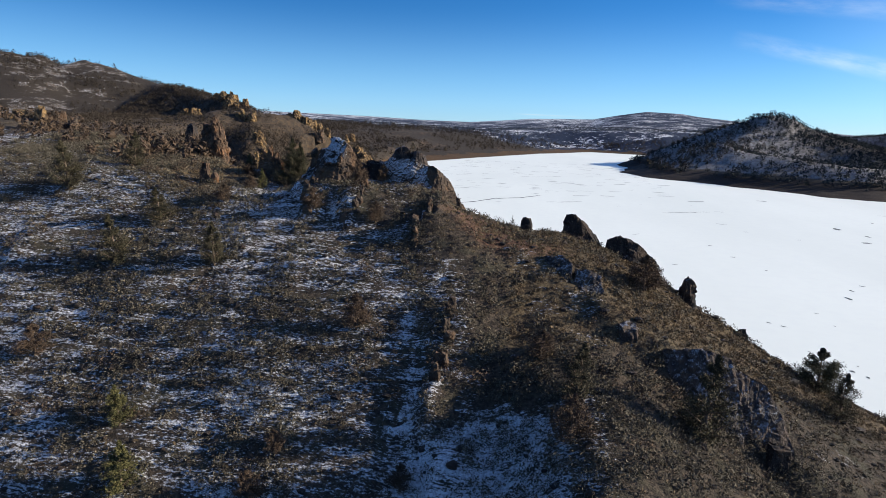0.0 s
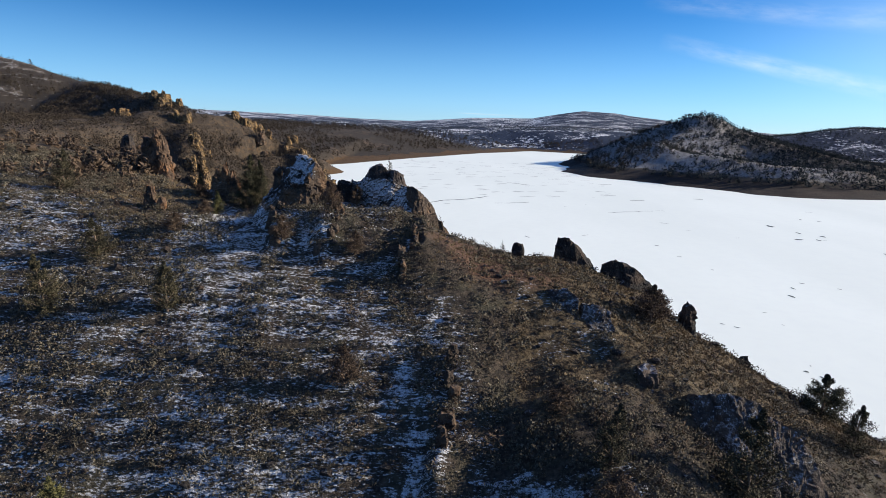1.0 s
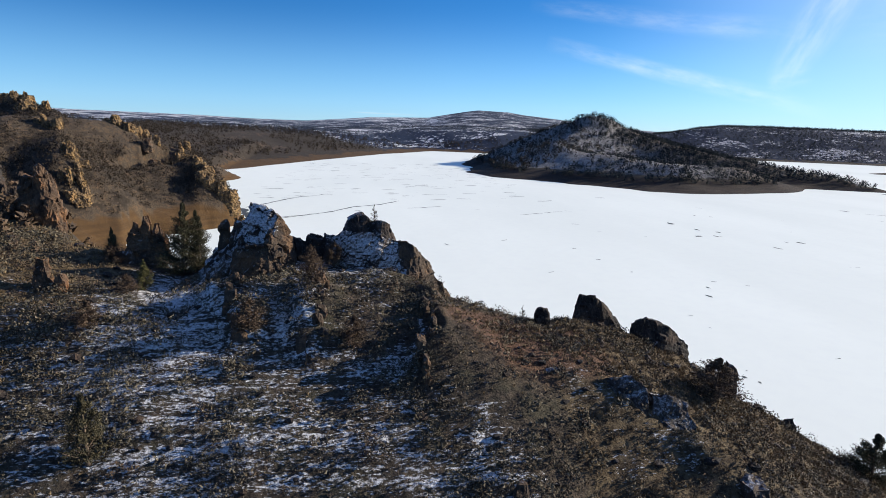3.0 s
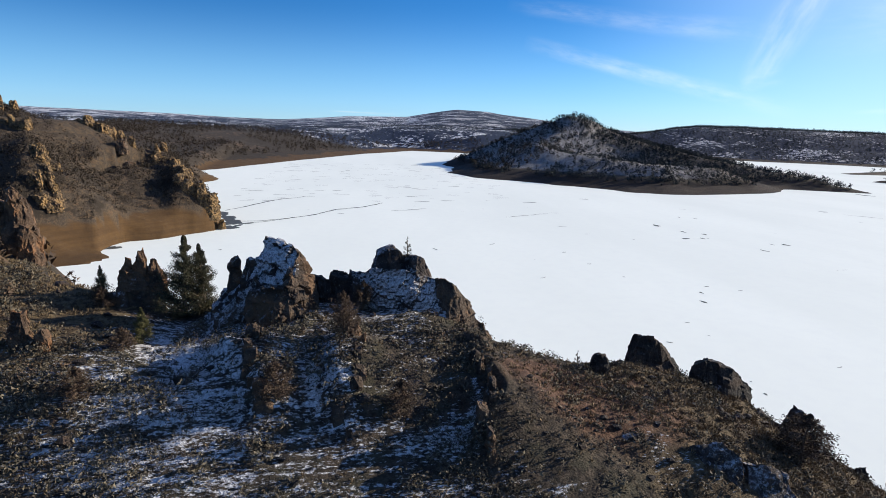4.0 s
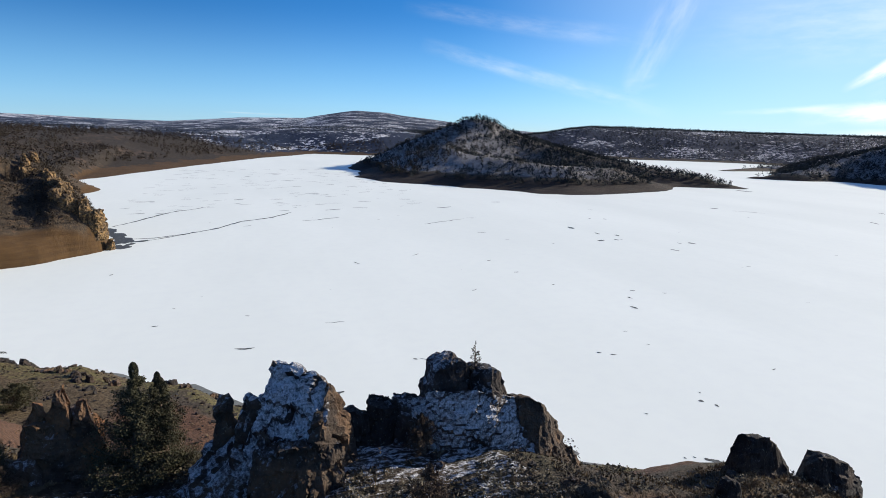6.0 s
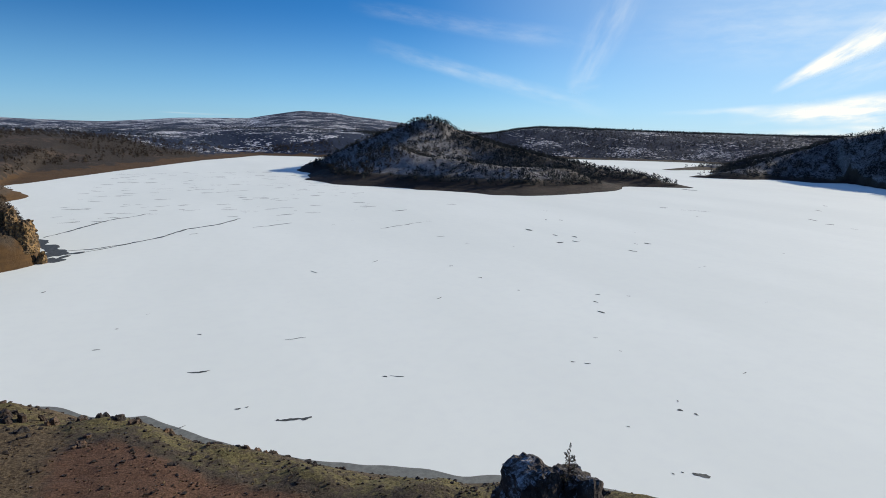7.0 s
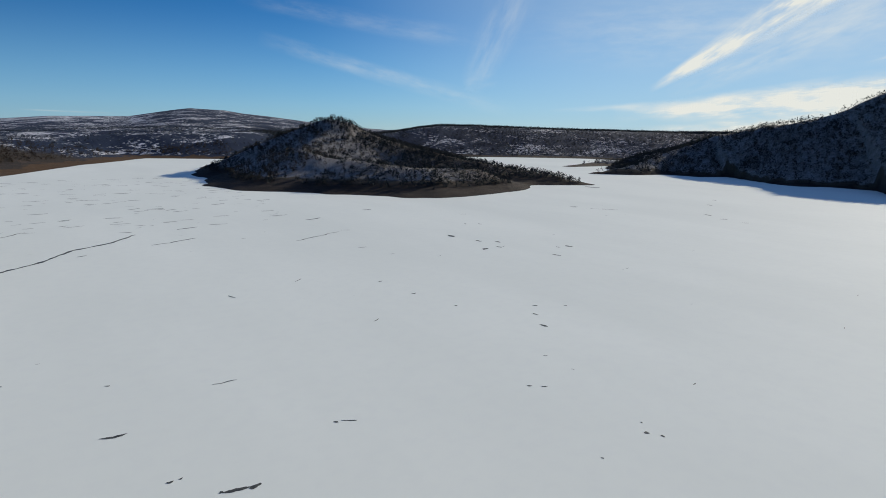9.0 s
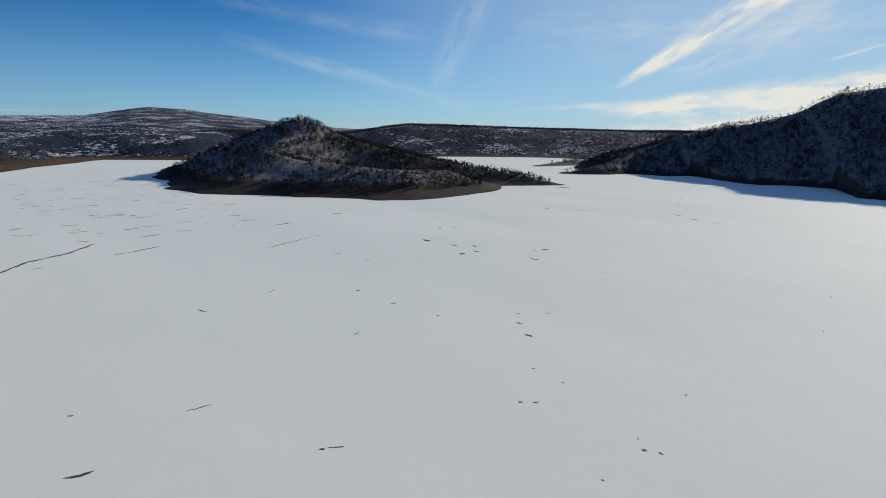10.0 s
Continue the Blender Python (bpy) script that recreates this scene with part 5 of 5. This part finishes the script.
def juniper(x, y, height, label, kind="green", turn=0.0, wide=1.0, foot=None, group="junipers on the ridge"):
    """kind picks the build: green, gold, sparse, broad."""
    if kind not in KINDS:
        spec = {"green": (21, 4.2, 2.5, 30000, 0.038, M_JUNIPER, 0.0, 0.95, 80), "gold": (22, 2.8, 1.9, 7000, 0.06, M_JUNIPER_SUNLIT, 0.0, 1.1),
                "sparse": (23, 2.2, 0.9, 520, 0.05, M_JUNIPER, 0.9, 1.6), "broad": (24, 3.4, 3.2, 17000, 0.055, M_JUNIPER, 0.5, 1.2, 34),
                "round": (27, 3.2, 4.2, 9000, 0.09, M_JUNIPER, 0.0, 3.0), "shrub": (26, 2.4, 1.9, 6500, 0.05, M_BRUSH, 0.1, 2.2),
                "brown": (25, 3.6, 2.4, 8000, 0.055, M_TWIG, 0.1, 1.3)}[kind]
        KINDS[kind] = (spec[1], juniper_meshes(*spec))
    tall, (trunk, crown) = KINDS[kind]
    s = height / tall
    base = tagged(new("juniper_tree"), label, "tree", group)
    base.matrix_world = pose(x, y, float(land(x, y)) if foot is None else foot, 0, 0, turn) @ Matrix.Diagonal((s * wide, s * wide, s, 1))
    part("trunk", trunk, base)
    part("crown", crown, base)
    return base


juniper(-24.0, 66.9, 4.7, "dense dark green conical juniper between rocks", "green", 20, 1.1)
juniper(-23.0, 67.1, 4.2, "slender dark green juniper close beside a taller one", "green", 140, 0.9)
juniper(-28.2, 66.5, 2.2, "small dark juniper on the ridge crest", "green", 75, 0.8)
juniper(-52.8, 138.5, 4.2, "round dark juniper on the tan shelf above the shore", "round", 10, 1.0)
juniper(-58.5, 142.0, 3.0, "round dark juniper on the tan shelf above the shore", "round", 100, 1.0)
juniper(-33.0, 92.0, 2.4, "small dark juniper on the shelf below the ridge", "green", 30, 0.8)
juniper(-24.8, 62.2, 1.9, "small olive juniper on the snowy slope", "gold", 80, 0.8)
juniper(23.2, 59.6, 3.6, "broad open dark juniper at the ridge edge", "broad", 0, 1.15)
juniper(-11.35, 64.9, 1.25, "thin sparse sapling growing out of the rock crown", "sparse", 30, 1.0, 40.75)
juniper(-23.9, 40.8, 2.6, "olive conical juniper gilded by low sun on the slope", "gold", 0)
juniper(-21.5, 37.6, 3.0, "olive conical juniper gilded by low sun on the slope", "gold", 120)
juniper(-31.0, 50.6, 3.9, "shaggy olive juniper on the snowy slope", "brown", 0)
juniper(-23.5, 51.3, 3.3, "shaggy dark juniper on the snowy slope", "brown", 60)
juniper(-40.7, 57.8, 4.2, "shaggy olive juniper on the snowy slope", "brown", 10, 1.2)
juniper(-38.0, 63.0, 3.4, "shaggy olive juniper on the snowy slope", "brown", 200, 1.0)
juniper(-30.2, 55.0, 2.8, "low shaggy juniper on the snowy slope", "brown", 300, 1.3)
juniper(2.6, 42.5, 3.4, "dark shaggy juniper on the shaded slope", "brown", 90)
juniper(9.8, 43.8, 5.0, "dark shaggy juniper on the shaded slope", "brown", 150)
juniper(22.4, 54.6, 3.8, "dark juniper at the foot of the grassy ridge", "brown", 30)
juniper(-1.9, 62.0, 1.0, "small juniper sapling on the ridge crest", "sparse", 10)
juniper(13.3, 62.4, 1.5, "small dark juniper on the ridge edge", "green", 10, 0.7)
for bx, by, bh, bw, bt in ((-11.3, 47.3, 2.6, 0.9, 40), (-14.9, 59.7, 2.2, 0.8, 0), (-13.9, 64.0, 1.7, 0.9, 70), (-17.8, 56.8, 1.8, 1.1, 200), (-12.5, 56.2, 1.7, 1.1, 130), (8.4, 56.6, 2.8, 1.3, 20), (9.1, 57.8, 2.2, 1.2, 250),
                           (-14.5, 38.1, 1.7, 1.2, 10), (-6.5, 39.5, 1.6, 1.1, 170), (-13.9, 40.4, 1.3, 1.2, 300), (2.2, 39.7, 2.6, 1.1, 33), (0.7, 46.5, 1.8, 1.2, 99), (-28.0, 66.0, 1.2, 1.3, 5), (-25.3, 61.0, 1.2, 1.2, 60), (-25.9, 57.4, 1.5, 1.2, 160), (-32.3, 44.0, 2.2, 1.2, 220), (-24.8, 35.2, 2.4, 0.9, 280)):
    juniper(bx, by, bh, "shaggy brown leafless brush on the slope", "shrub", bt, bw, group="brown brush on the slope")


def far_trees(name, label, xy, height, seed, tris=18, material=M_HAZED_TREE):
    """Distant junipers as one cover: ragged cones of sprays."""
    rng = np.random.default_rng(seed)
    n = len(xy)
    z = land(xy[:, 0], xy[:, 1], False)
    k = rng.random(n * tris)
    a = rng.uniform(0, 2 * np.pi, n * tris)
    h = np.repeat(height, tris)
    r = 0.36 * h * np.sin(np.pi * (0.22 + 0.74 * k)) ** 0.8 * np.sqrt(rng.random(n * tris)) + 0.02 * h
    foot = np.repeat(np.c_[xy, z], tris, 0)
    c = foot + np.c_[np.cos(a) * r, np.sin(a) * r, h * (0.06 + 0.86 * k)]
    v, f = leaf_tris(c, 0.19 * h * (1.1 - 0.4 * k), rng)
    return tagged(new(name, mesh_from(name, v, f, material)), label, "trees", kind="stuff")


def hill_trees(n, x0, x1, y0, y1, seed, density, low, high, name, label, tris=18, material=M_HAZED_TREE):
    def keep(x, y):
        z = land(x, y, False)
        bay = (y > 200) & (y < 312) & (x > -155) & (x < -60)
        return np.where(z > np.where(bay, 10.5, np.where(x > 420, 2.2, 5.0)), density(x, y), 0.0)
    p = scatter(n, x0, x1, y0, y1, seed, keep)
    rng = np.random.default_rng(seed + 50)
    return far_trees(name, label, p, rng.uniform(low, high, len(p)), seed + 80, tris, material)


def clumped(base, size):
    return lambda x, y: np.clip(base + 1.6 * fbm(x, y, size, 3), 0, 1)


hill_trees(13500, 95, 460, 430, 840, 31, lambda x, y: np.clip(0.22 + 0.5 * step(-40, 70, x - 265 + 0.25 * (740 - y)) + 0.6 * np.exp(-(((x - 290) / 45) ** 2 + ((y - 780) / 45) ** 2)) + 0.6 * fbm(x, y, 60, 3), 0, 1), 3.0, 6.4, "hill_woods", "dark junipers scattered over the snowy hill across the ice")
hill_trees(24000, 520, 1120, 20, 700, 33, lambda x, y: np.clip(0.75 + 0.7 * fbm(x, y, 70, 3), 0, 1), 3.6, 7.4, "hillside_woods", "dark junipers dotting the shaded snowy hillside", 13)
hill_trees(26000, -420, -60, 110, 560, 35, clumped(0.5, 60), 0.9, 2.8, "hillside_brush", "dark scrub and junipers over the dry hillside", 12, M_SCRUB)
hill_trees(15000, -700, -230, 330, 700, 36, clumped(0.42, 60), 1.6, 4.0, "hilltop_woods", "dark junipers over the western hill", 18, M_SCRUB)
hill_trees(11000, -420, 260, 600, 1250, 37, clumped(0.50, 120), 3.0, 7.0, "shore_woods", "dark junipers behind the far brown shore", 18, M_SCRUB)
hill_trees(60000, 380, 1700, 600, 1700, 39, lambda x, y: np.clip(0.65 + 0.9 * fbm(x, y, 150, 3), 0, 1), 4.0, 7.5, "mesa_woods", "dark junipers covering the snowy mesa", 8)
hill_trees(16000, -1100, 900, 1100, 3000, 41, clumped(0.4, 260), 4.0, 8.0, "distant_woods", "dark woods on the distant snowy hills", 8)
hill_trees(60000, -290, -62, 190, 430, 43, clumped(0.45, 25), 0.8, 2.7, "hillside_scrub", "dense dark brown scrub over the western hillside", 8, M_SCRUB)
hill_trees(5200, -130, -30, 66, 190, 45, lambda x, y: np.where(crest_y(x) - y > -3 - 0.5 * np.clip(-x - 40, 0, 80), np.clip(0.45 + 1.8 * fbm(x, y, 14, 3), 0, 1), 0.0), 0.6, 2.2, "ridge_scrub", "brown leafless scrub along the back of the ridge", 40, M_BRUSH)
